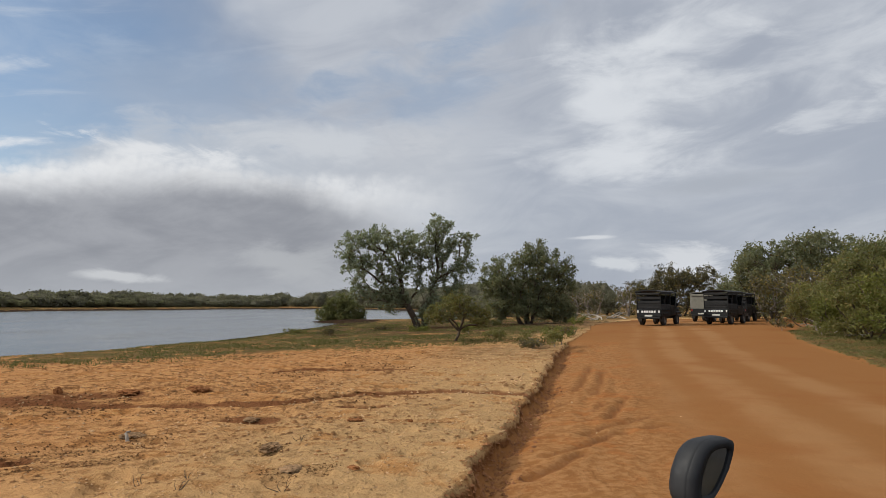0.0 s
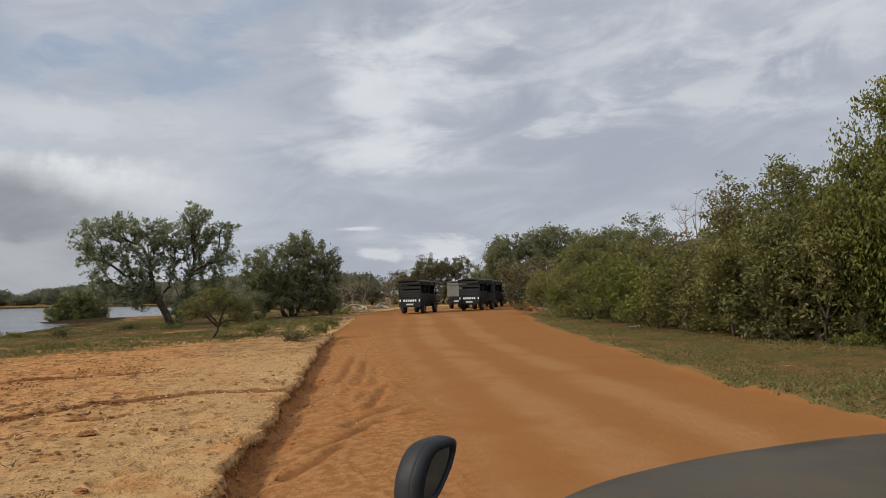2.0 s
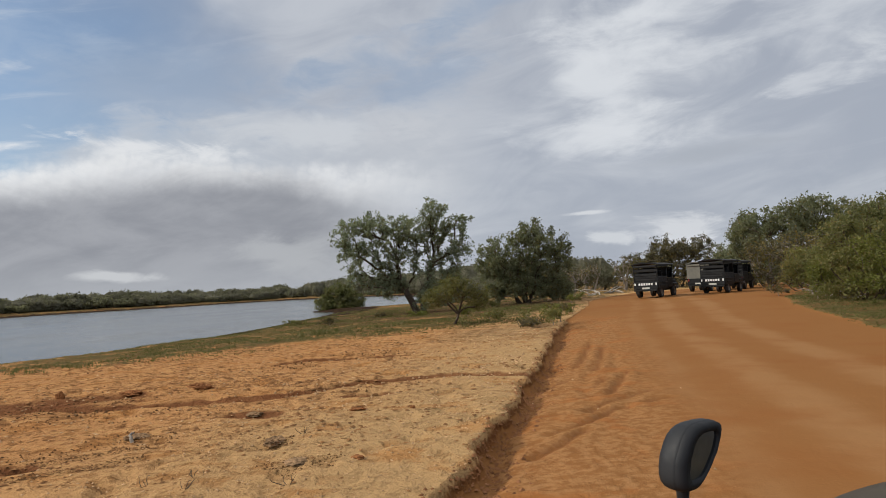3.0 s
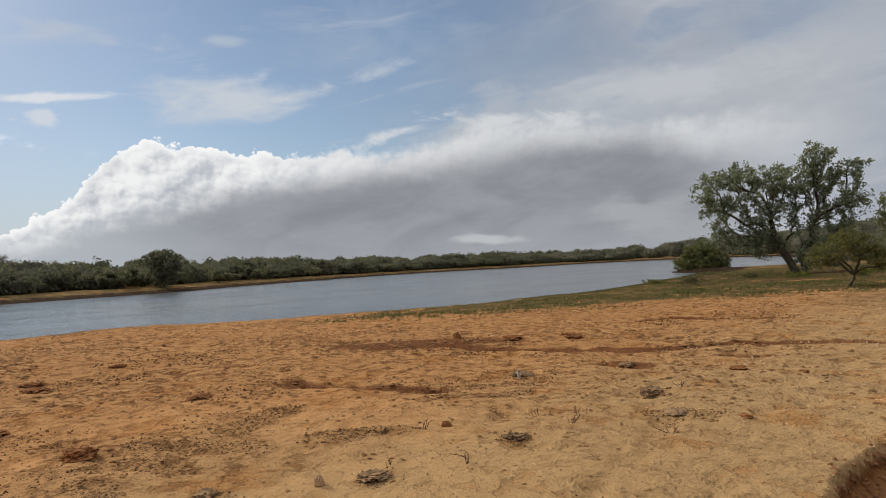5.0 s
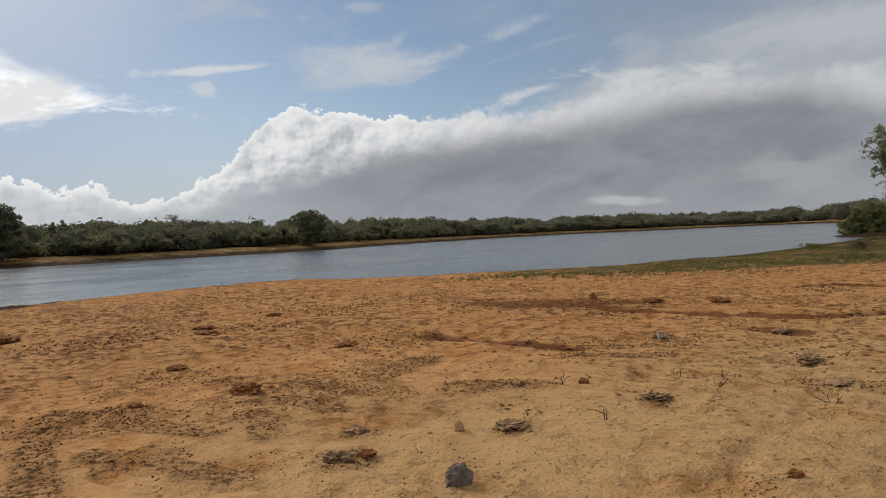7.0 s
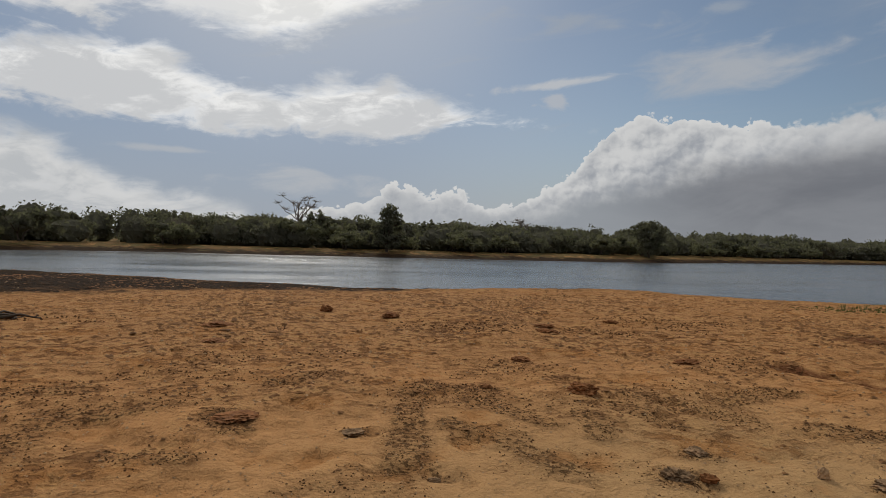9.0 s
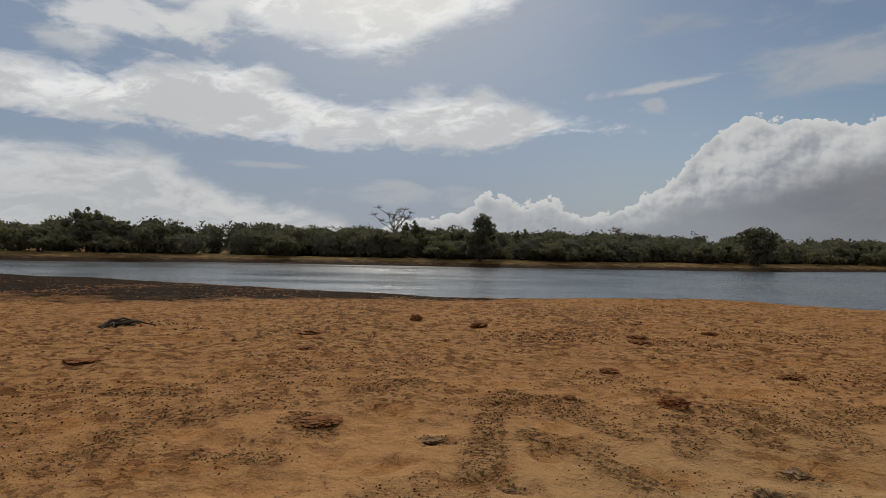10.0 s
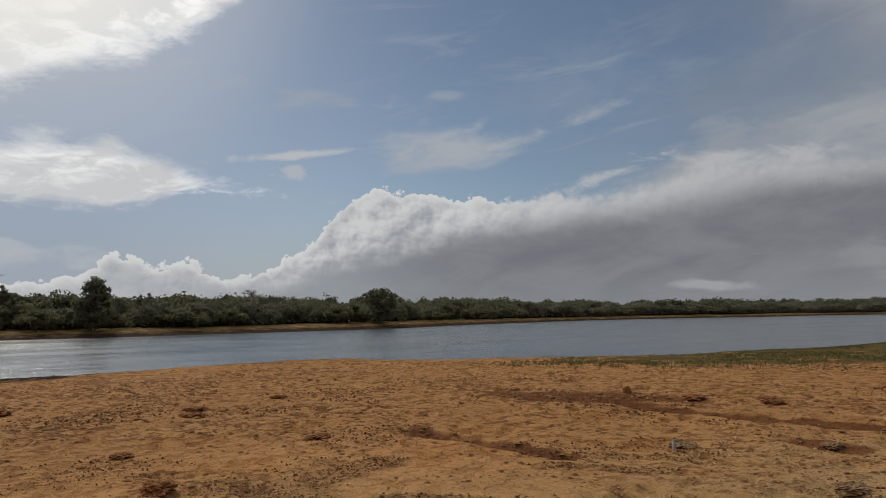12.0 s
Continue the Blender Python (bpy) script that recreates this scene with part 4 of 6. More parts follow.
def grow(name, at, hulls, clumps, leaf_n, leaf_size, leaf, bark, seed, label, trunk_r=0.2, fork=1.5, category="tree", stems=1, clump=0.4, holes=0.0, grain=1.0, droop=0.0, group="", slim=0.45, sink=0.05, lean=(0, 0), tip=0.010, low=0.2):
    """A tree or bush whose limbs branch towards clumps of leaves. hulls: (dx, dy, z, rx, ry, rz) above the foot."""
    rng = np.random.RandomState(seed)
    foot = bare(name)
    foot.location = (at[0], at[1], (at[2] if len(at) > 2 else ground_z(at[0], at[1])) - sink)
    hulls = np.asarray(hulls, float)
    share = (hulls[:, 3] * hulls[:, 4] * hulls[:, 5]) ** 0.75
    waves, phase = rng.normal(0, 1.0 / grain, (6, 3)) * 3.0, rng.uniform(0, 6.28, 6)
    spots = []
    while len(spots) < clumps:
        h = hulls[rng.choice(len(hulls), p=share / share.sum())]
        d = rng.normal(size=3)
        d /= np.linalg.norm(d)
        p = h[:3] + d * h[3:] * rng.rand() ** 0.42 * rng.uniform(0.92, 1.08)
        if p[2] > low and np.sin(waves @ p + phase).mean() > holes - 0.42 + rng.normal(0, 0.06):
            spots.append(p)
    spots = np.array(spots)
    # the limbs: every clump joins the nearest wood that leads down to a stem
    nodes, up, leafy, reach = [], [], [], []
    forks = []
    for k in range(stems):
        off = rng.normal(0, 0.22 if stems > 1 else 0, 2)
        nodes.append(np.array([off[0], off[1], -0.05]))
        nodes.append(np.array([lean[0] + off[0] * 2.2, lean[1] + off[1] * 2.2, fork * rng.uniform(0.85, 1.15)]))
        up += [-1, len(nodes) - 2]
        reach += [0.0, 0.0]
        leafy += [False, False]
        forks.append(len(nodes) - 1)
    hearts = hulls[:, :3] - hulls[:, 5:6] * np.array([[0, 0, 0.3]])
    middle = np.mean([nodes[k] for k in forks], axis=0)
    order = sorted(hearts.tolist(), key=lambda p: math.dist(p, middle)) + sorted(spots.tolist(), key=lambda p: math.dist(p, middle))
    for n, p in enumerate(order):
        p = np.array(p)
        q = np.array(nodes)
        d = np.linalg.norm(q - p, axis=1)
        cost = d + 0.45 * np.array(reach) + np.where(q[:, 2] < 0.3, 99.0, 0.0)
        k = int(np.argmin(cost))
        nodes.append(p)
        up.append(k)
        reach.append(reach[k] + d[k])
        leafy.append(n >= len(hearts))
    load = np.array(leafy, float)
    for k in range(len(nodes) - 1, -1, -1):
        if up[k] >= 0:
            load[up[k]] += load[k]
    thick = np.minimum(tip * (1 + load) ** 0.5, trunk_r)
    wood = []
    for k, p in enumerate(nodes):
        if up[k] >= 0 and load[k] > 0:
            r = thick[k]
            r0 = min(thick[up[k]], r * 1.5) if nodes[up[k]][2] > 0 else r * 1.35
            a, b = nodes[up[k]], p
            n = 4
            t = np.linspace(0, 1, n)[:, None]
            bend = rng.normal(0, 0.10 * np.linalg.norm(b - a), 3) * np.sin(math.pi * t)
            wood.append(tube(a + (b - a) * t + bend, np.linspace(r0, r, n), 7 if r > 0.06 else 4 if r > 0.02 else 3))
    mesh_object("trunk", *join(wood), bark, foot, smooth=True)
    green = []
    for q in spots:
        r = clump * rng.uniform(0.55, 1.35)
        green.append(cluster(rng, q, r, max(3, int(leaf_n * rng.uniform(0.5, 1.5))), 0.8, 0.6))
        if droop:
            k = int(leaf_n * 0.8 * droop)
            strand = q + np.column_stack([rng.normal(0, r * 0.6, k), rng.normal(0, r * 0.6, k), -rng.uniform(0, 1.9 * droop, k)])
            strand[:, :2] = q[:2] + np.round((strand[:, :2] - q[:2]) / 0.24) * 0.24 + rng.normal(0, 0.04, (k, 2))
            green.append(strand)
    green = np.concatenate(green)
    green = green[green[:, 2] > 0.12]
    mesh_object("crown", *leaves(rng, green, leaf_size, droop, slim), leaf, foot)
    return tagged(foot, label, category, group)


def at_bearing(az, d):
    return d * math.sin(radians(az)), d * math.cos(radians(az))


def far_lobes(rng, h, w):
    """A low, flat-topped crown."""
    out = [(0, 0, h * 0.66, w * 0.72, w * 0.72, h * 0.27, 16), (0, 0, h * 0.36, w * 0.62, w * 0.62, h * 0.28, 10)]
    for k in range(rng.randint(5, 8)):
        a = rng.uniform(0, 6.28)
        q = rng.uniform(0.55, 0.85) * w
        out.append((q * math.cos(a), q * math.sin(a), h * rng.uniform(0.38, 0.74), w * 0.34, w * 0.34, h * rng.uniform(0.12, 0.2), 8))
    return out


# the two shade trees, the little tree and the bush at the water
grow("shade_tree", (-1.7, 50), [(-5.4, 0, 6.1, 1.5, 1.6, 1.5), (-4.4, 0, 4.5, 1.9, 1.6, 1.3), (-3.9, 0.3, 7.0, 1.5, 1.6, 1.1), (-2.2, 0, 6.2, 1.8, 1.8, 1.6), (-0.6, 0, 6.4, 1.5, 1.7, 1.4),
      (-1.6, 0, 4.2, 1.9, 1.6, 1.2), (1.4, 0, 7.6, 1.1, 1.2, 1.3), (1.2, 0, 6.0, 1.7, 1.6, 1.6), (3.0, 0, 6.6, 1.3, 1.3, 1.0), (2.8, 0, 5.0, 1.5, 1.4, 1.6), (4.0, 0, 7.0, 0.8, 0.7, 0.5),
      (0.9, 0, 3.6, 1.7, 1.3, 1.4), (2.2, 0, 2.8, 1.4, 1.2, 1.4), (0.7, -0.3, 1.6, 1.2, 1.0, 1.2), (-4.5, 0, 3.1, 1.5, 1.1, 0.7), (-2.4, 0, 2.9, 1.2, 1.1, 0.9), (2.4, 0, 1.3, 1.2, 1.0, 1.0), (0.2, -0.6, 1.1, 1.0, 0.7, 0.9), (-1.4, 0, 2.4, 0.9, 0.8, 0.9), (-3.8, 0, 2.3, 1.6, 1.0, 0.7), (-2.3, 0, 1.9, 1.1, 1.0, 0.7)],
     1400, 26, 0.092, LEAF_GREY, BARK, 11, "spreading grey-green shade tree with gaps on lake grass", 0.24, 1.3, stems=3, clump=0.34, holes=0.26, grain=1.3, lean=(-0.4, 0), tip=0.0085)
grow("shade_tree", (7.0, 54), [(-1.8, 0, 4.2, 2.2, 2.0, 1.8), (1.6, 0, 4.6, 2.3, 2.0, 1.9), (0.3, 0, 5.7, 1.3, 1.3, 1.2), (1.3, 0, 6.3, 0.8, 0.9, 0.8), (3.2, 0, 3.8, 1.3, 1.4, 1.5), (-3.0, 0, 3.4, 1.1, 1.2, 1.3),
      (0, 0, 2.6, 3.4, 2.0, 1.4), (2.2, 0, 1.7, 2.1, 1.7, 1.2), (-1.6, 0, 1.7, 2.0, 1.7, 1.1), (0.4, -0.8, 1.2, 2.4, 1.2, 0.9), (2.8, 0, 0.9, 1.4, 1.3, 0.7), (-2.4, 0, 0.9, 1.2, 1.2, 0.7)],
     900, 40, 0.098, LEAF_DEEP, BARK, 12, "dense dark-green rounded tree standing on the grass", 0.17, 1.0, stems=4, clump=0.44, holes=0.04, grain=1.4, tip=0.008)
grow("small_tree", (0.4, 31), [(-0.4, 0, 1.5, 0.8, 0.8, 0.5), (0.6, 0, 1.65, 0.9, 0.8, 0.6), (1.4, 0, 1.35, 0.65, 0.6, 0.5), (0.3, 0, 2.05, 0.7, 0.6, 0.4), (-0.9, 0, 1.2, 0.45, 0.5, 0.35), (1.2, 0, 0.95, 0.7, 0.6, 0.35)],
     300, 24, 0.046, LEAF_OLIVE, BARK, 13, "small olive bush-tree with forked stems on the grass", 0.06, 0.5, stems=2, clump=0.20, holes=0.12, grain=0.6, lean=(0.15, 0), tip=0.005)
grow("waterside_bush", (-14.4, 92), [(0, 0, 2.3, 2.5, 1.9, 1.8), (-1.9, 0, 1.2, 1.7, 1.5, 1.2), (2.0, 0, 1.2, 1.6, 1.4, 1.2), (0, 0, 0.7, 3.3, 2.2, 0.9), (-1.8, -0.6, 0.5, 1.6, 1.6, 0.7), (1.8, -0.6, 0.5, 1.6, 1.6, 0.7)],
     460, 44, 0.12, LEAF_BUSH, BARK, 14, "rounded green bush standing at the water", 0.08, 0.3, "bush", stems=5, clump=0.45, holes=-0.2, grain=2.0, tip=0.008, low=0.05, sink=0.25)


# the thicket along the track, from the bend to the hanging trees: bearing, distance, height, half width
def bush_shape(rng, h, w):
    hulls = [(0, 0, h * 0.30, w, w, h * 0.30), (rng.normal(0, 0.2) * w, rng.normal(0, 0.2) * w, h * 0.56, w * 0.85, w * 0.85, h * 0.26), (rng.normal(0, 0.25) * w, rng.normal(0, 0.25) * w, h * 0.78, w * 0.55, w * 0.55, h * 0.21)]
    for k in range(4):
        a = rng.uniform(0, 6.28)
        hulls.append((0.75 * w * math.cos(a), 0.75 * w * math.sin(a), h * rng.uniform(0.3, 0.75), w * 0.42, w * 0.42, h * 0.15))
    return hulls


OLIVE_EDGE = "olive thicket bush beside the track"
THICKET = [
    (29.9, 46, 2.7, 1.5, LEAF_OLIVE, "low olive thicket bush at the bend"), (31.6, 44, 3.6, 1.7, LEAF_BUSH, "low green thicket bush at the bend"), (32.6, 41, 4.8, 2.1, LEAF_OLIVE, OLIVE_EDGE),
    (34.8, 39, 5.3, 2.2, LEAF_BUSH, "dense green bush behind the thicket edge"), (32.0, 37.5, 2.5, 1.4, LEAF_FRESH, "bright green thicket bush beside the track"), (33.3, 34.5, 3.2, 1.6, LEAF_OLIVE, OLIVE_EDGE),
    (35.6, 32, 3.5, 1.6, LEAF_FRESH, "bright green thicket bush beside the track"), (37.2, 39, 6.1, 1.3, LEAF_DEEP, "dark green tree above the thicket"), (39.6, 39, 6.0, 1.2, LEAF_DEEP, "dark green tree above the thicket"),
    (37.9, 34, 4.6, 1.9, LEAF_OLIVE, OLIVE_EDGE), (40.8, 33, 4.5, 1.9, LEAF_DRY, "brownish half-bare bush in the thicket"), (38.6, 29, 3.4, 1.6, LEAF_FRESH, "yellow-green leafy bush beside the verge"),
    (44.3, 30.6, 6.6, 1.7, LEAF_DRY, "brownish half-bare bush in the thicket"), (45.8, 30, 6.2, 1.9, LEAF_OLIVE, "tall olive bush with dense twigs"), (48.3, 28.5, 6.6, 2.0, LEAF_OLIVE, "tall olive bush with dense twigs"),
    (50.7, 27.5, 6.8, 2.0, LEAF_BUSH, "tall green bush with dense twigs"), (41.6, 27, 3.7, 1.7, LEAF_OLIVE, OLIVE_EDGE), (44.9, 25.6, 4.1, 1.8, LEAF_OLIVE, OLIVE_EDGE), (48.0, 24.6, 4.9, 1.8, LEAF_BUSH, "green thicket bush with dense twigs"),
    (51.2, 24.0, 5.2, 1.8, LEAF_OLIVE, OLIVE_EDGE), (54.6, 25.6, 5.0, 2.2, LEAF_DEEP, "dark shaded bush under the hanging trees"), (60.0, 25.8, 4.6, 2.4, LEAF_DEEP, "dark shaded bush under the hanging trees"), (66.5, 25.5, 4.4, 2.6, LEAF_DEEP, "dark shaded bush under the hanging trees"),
]
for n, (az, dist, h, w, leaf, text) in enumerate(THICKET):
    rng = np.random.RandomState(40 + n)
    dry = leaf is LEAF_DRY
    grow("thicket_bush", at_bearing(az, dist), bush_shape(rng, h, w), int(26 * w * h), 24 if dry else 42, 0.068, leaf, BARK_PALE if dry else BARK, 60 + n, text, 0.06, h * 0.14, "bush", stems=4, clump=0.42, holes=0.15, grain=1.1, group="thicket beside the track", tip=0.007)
for n, (az, dist, h, w) in enumerate([(53.4, 24.2, 7.0, 1.5), (56.4, 23.6, 8.3, 1.8), (59.4, 23.4, 9.4, 2.1), (64.0, 23.5, 9.8, 2.6), (69.5, 23.5, 9.4, 2.6)]):
    rng = np.random.RandomState(90 + n)
    hulls = bush_shape(rng, h, w) + [(0, 0, h * 0.5, w, w, h * 0.2), (rng.normal(0, 0.3) * w, 0, h * 0.88, w * 0.45, w * 0.45, h * 0.10)]
    grow("hanging_tree", at_bearing(az, dist), hulls, int(22 * w * h), 30, 0.066, LEAF_FRESH, BARK, 95 + n, "tall yellow-green tree with hanging leafy strands", 0.16, h * 0.25, stems=2, clump=0.42, holes=0.22, grain=1.2, droop=0.9, group="hanging trees beside the track", slim=0.42, low=0.9)

# a bare tree standing above the thicket
rng = np.random.RandomState(77)
plant("bare_tree", at_bearing(42.6, 36.5), [(rng.uniform(-1.2, 1.2), rng.uniform(-1, 1), rng.uniform(5.0, 6.9), 0.7, 0.7, 0.6, 9) for k in range(9)], 0.08, 3.0, 0, 0.1, LEAF_DRY, BARK_PALE, 78, "bare pale twiggy tree rising above the thicket", stems=2, clump=0.3)


# trees behind the vehicles
def dome_shape(rng, h, w):
    hulls = [(0, 0, h * 0.66, w * 0.9, w * 0.9, h * 0.26), (0, 0, h * 0.40, w * 0.8, w * 0.8, h * 0.24), (0, 0, h * 0.18, w * 0.8, w * 0.8, h * 0.20)]
    for k in range(6):
        a = 1.05 * k + rng.uniform(-0.4, 0.4)
        hulls.append((0.68 * w * math.cos(a), 0.68 * w * math.sin(a), h * rng.uniform(0.52, 0.76), w * 0.42, w * 0.42, h * 0.17))
    return hulls


BEHIND = [(27.4, 70, 8.3, 3.6, LEAF_DEEP, "dark broad-crowned tree behind the track"), (30.8, 72, 9.2, 4.4, LEAF_DEEP, "large dark dense tree behind the track"), (25.6, 72, 7.4, 1.8, LEAF_DEEP, "dark rounded tree behind the track"),
          (35.0, 68, 8.4, 4.4, LEAF_DEEP, "large dark dense tree behind the track"), (20.2, 84, 7.0, 4.0, LEAF_DUSK, "brownish domed tree beyond the vehicles"), (24.0, 92, 5.8, 3.4, LEAF_DEEP, "dark scrub tree beyond the vehicles"),
          (17.4, 88, 5.2, 2.8, LEAF_DUSK, "brownish scrub tree beyond the vehicles"), (27.2, 63, 4.6, 2.4, LEAF_DRY, "grey leafless thicket beside the bend"), (29.2, 61, 5.0, 2.4, LEAF_DRY, "grey leafless thicket beside the bend"),
          (31.4, 58, 4.6, 2.4, LEAF_DRY, "grey leafless thicket beside the bend"), (30.2, 52, 3.4, 2.0, LEAF_OLIVE, "olive bush at the inside of the bend"),
          (11.0, 108, 3.8, 4.0, LEAF_DUSK, "grey low scrub beyond the clearing"), (14.2, 108, 4.4, 4.4, LEAF_FAR, "grey-green scrub beyond the clearing"), (7.0, 114, 3.4, 4.4, LEAF_FAR, "grey-green scrub beyond the clearing"),
          (17.8, 106, 4.8, 4.4, LEAF_OLIVE, "olive scrub beyond the clearing"), (3.4, 116, 3.2, 4.6, LEAF_FAR, "grey-green scrub beyond the clearing")]
for n, (az, dist, h, w, leaf, text) in enumerate(BEHIND):
    rng = np.random.RandomState(120 + n)
    thin = leaf is LEAF_DRY
    grow("woodland_tree", at_bearing(az, dist), dome_shape(rng, h, w), int(10 * w * h), 22 if thin else 44, 0.13, leaf, BARK_PALE if thin else BARK, 140 + n, text, 0.2, h * 0.2, stems=2 if not thin else 4, clump=0.62, holes=0.12, grain=2.2, group="trees behind the track", tip=0.012)
for n, (az, dist, h, w) in enumerate([(15.9, 82, 5.0, 1.7), (13.2, 86, 4.4, 1.8), (11.6, 90, 4.2, 1.8)]):
    rng = np.random.RandomState(170 + n)
    grow("thin_tree", at_bearing(az, dist), dome_shape(rng, h, w), 110, 7, 0.11, LEAF_DRY, BARK_PALE, 180 + n, "thin pale half-bare tree on the grass", 0.12, h * 0.3, stems=2, clump=0.40, holes=0.2, group="thin trees beyond the shade trees", tip=0.014)

# trees and scrub on the far shore
FAR_KINDS = []
for n in range(7):
    rng = np.random.RandomState(200 + n)
    h, w = (5.8, 6.4, 5.2, 3.6, 6.8, 3.0, 5.4)[n], (3.8, 3.6, 4.4, 3.0, 3.8, 3.2, 3.4)[n]
    FAR_KINDS.append(plant("shore_tree", (-118 - 3 * n, 40, -0.2), far_lobes(rng, h, w), 0.13, h * 0.2, 24, 0.21, (LEAF_FAR, LEAF_FAR, LEAF_SHORE, LEAF_SHORE, LEAF_FAR, LEAF_SHORE, LEAF_FAR)[n],
                           BARK, 220 + n, "dark scrub tree on the far lake shore", twigs=False, stems=2, clump=0.48, group="trees on the far shore", slim=0.5, core=0.45))
rng = np.random.RandomState(300)
spots = []
for (ax, ay), (bx, by) in zip(LAKE[22:32], LAKE[23:33]):
    size = math.hypot(bx - ax, by - ay)
    nx, ny = -(by - ay) / size, (bx - ax) / size
    if nx > 0:
        nx, ny = -nx, -ny
    for k in range(int(size / 3.3)):
        t = rng.rand()
        back = 9 + 19 * rng.rand() ** 1.1
        spots.append((ax + (bx - ax) * t + nx * back, ay + (by - ay) * t + ny * back, back))
for x, y, back in spots:
    kind = FAR_KINDS[rng.choice([3, 5, 3, 6] if back < 14 else [0, 1, 2, 4, 6])]
    k = rng.uniform(0.75, 1.15)
    copy_thing(kind, pose(x, y, ground_z(x, y) - 0.05, 0, 0, rng.uniform(0, 360)) @ Matrix.Diagonal((k, k, k * rng.uniform(0.9, 1.1), 1)))
for kind in FAR_KINDS:
    kind.location.z = ground_z(kind.location.x, kind.location.y) - 0.05


# landmarks of the far shore
grow("domed_tree", at_bearing(-54.3, 136), [(k * 1.6 - 4.0, 0, 6.3 - 0.16 * abs(k - 2.2) ** 2.2, 1.8, 2.2, 1.1) for k in range(6)] + [(0, 0, 4.4, 4.4, 2.5, 1.7), (0, 0, 2.4, 4.4, 2.6, 2.0)], 420, 26, 0.20, LEAF_FAR, BARK, 501, "broad dome-shaped tree above the far shore scrub", 0.3, 1.2, stems=2, clump=0.6, grain=3.0, holes=-0.1)
grow("shore_tree", at_bearing(-77.0, 109), [(0, 0, 7.0, 1.3, 1.4, 1.1), (0.3, 0.6, 5.6, 1.9, 2.0, 1.3), (-0.3, -0.6, 4.0, 2.1, 2.2, 1.4), (0, 0, 2.3, 2.5, 2.6, 1.6)], 340, 26, 0.18, LEAF_FAR, BARK, 502, "upright dark tree at the far water's edge", 0.24, 1.0, stems=2, clump=0.5, grain=2.0, holes=0.0)
rng = np.random.RandomState(503)
for az, d, h, w in ((-85.0, 121, 9.6, 3.4), (-65.2, 140, 7.4, 1.7)):
    plant("bare_tree", at_bearing(az, d), [(rng.uniform(-1, 1) * w, rng.uniform(-1, 1) * w, h * rng.uniform(0.72, 0.97), 1.2, 1.2, 0.6, 22) for k in range(14)], 0.19, h * 0.5, 0, 0.1, LEAF_DRY, BARK_PALE, 504, "bare grey flat-topped tree above the far scrub", stems=2)

# distant woods all round, past the lake and behind the thicket
def woods():
    rng = np.random.RandomState(400)
    cx, cy = rng.uniform(-240, 70, 5200), rng.uniform(-170, 430, 5200)
    gap, _ = line_gap(cx, cy, LAKE, closed=True)
    ok = ~inside(cx, cy, LAKE) & (gap > 14) & (gap < np.where(cy > 130, 42, 36)) & ((cx < -70) | (cy > 170) | ((cx > -10) & (cy > 150)) | (cy < -75))
    ok &= rng.rand(5200) < np.where(cy > 130, 0.95, 0.85)
    crowns = list(zip(cx[ok], cy[ok]))
    deep = list(gap[ok]) + [25.0] * 220
    for k in range(160):
        a, r = radians(rng.uniform(24, 130)), rng.uniform(95, 170)
        crowns.append((r * math.sin(a), r * math.cos(a)))
    for k in range(60):
        a, r = radians(rng.uniform(40, 130)), rng.uniform(36, 70)
        crowns.append((r * math.sin(a), r * math.cos(a)))
    pts, tall_pts, heaps = [], [], []
    zs = land(np.array([c[0] for c in crowns]), np.array([c[1] for c in crowns]))[0]
    for (x, y), z, back in zip(crowns, zs, deep):
        h, w = 3.6 + 0.13 * (back - 14) + rng.uniform(0.0, 1.5) + (4.2 * float(ease(-115, -40, x)) if y > 200 else 0.0), rng.uniform(2.6, 5.0)
        far = math.hypot(x, y) > 180
        z = max(z, -0.3)
        # a rounded heap of foliage with loose sprigs over it
        w = w * (1.35 if far else 1.0)
        lobes = [(0.0, 0.0, 0.44, 0.78, 0.44)]
        for k in range(4 if far else 8):
            a, q = rng.uniform(0, 6.283), rng.uniform(0.35, 0.85)
            lobes.append((q * math.cos(a), q * math.sin(a), rng.uniform(0.30, 0.92 - 0.35 * q), rng.uniform(0.28, 0.46), rng.uniform(0.15, 0.24)))
        heaps.append(mass(rng, (x, y, z + h * 0.38), (w * 0.72, w * 0.72, h * 0.44), 0.3, 7, 10))
        lobes.append((0.0, 0.0, 0.16, 0.9, 0.2))
        for dx, dy, dz, r, tall in lobes:
            c, half = np.array([x + dx * w, y + dy * w, z + dz * h]), np.array([r * w, r * w, tall * h])
            n = int((36 if far else 46) * r * w)
            d = rng.normal(size=(n, 3))
            d[:, 2] = np.abs(d[:, 2]) - 0.45
            d /= np.linalg.norm(d, axis=1, keepdims=True)
            (tall_pts if far else pts).append(c + d * half * rng.uniform(0.75, 1.15, (n, 1)))
    v, f = join(heaps + [leaves(rng, np.concatenate(pts), 0.30, 0.0, 0.5), leaves(rng, np.concatenate(tall_pts), 0.42, 0.0, 0.55)])
    tagged(mesh_object("distant_woods", v, f, LEAF_FAR, smooth=False), "dark low woodland closing the view round the lake", "woods", kind="stuff")


woods()

# ================= vehicles =================


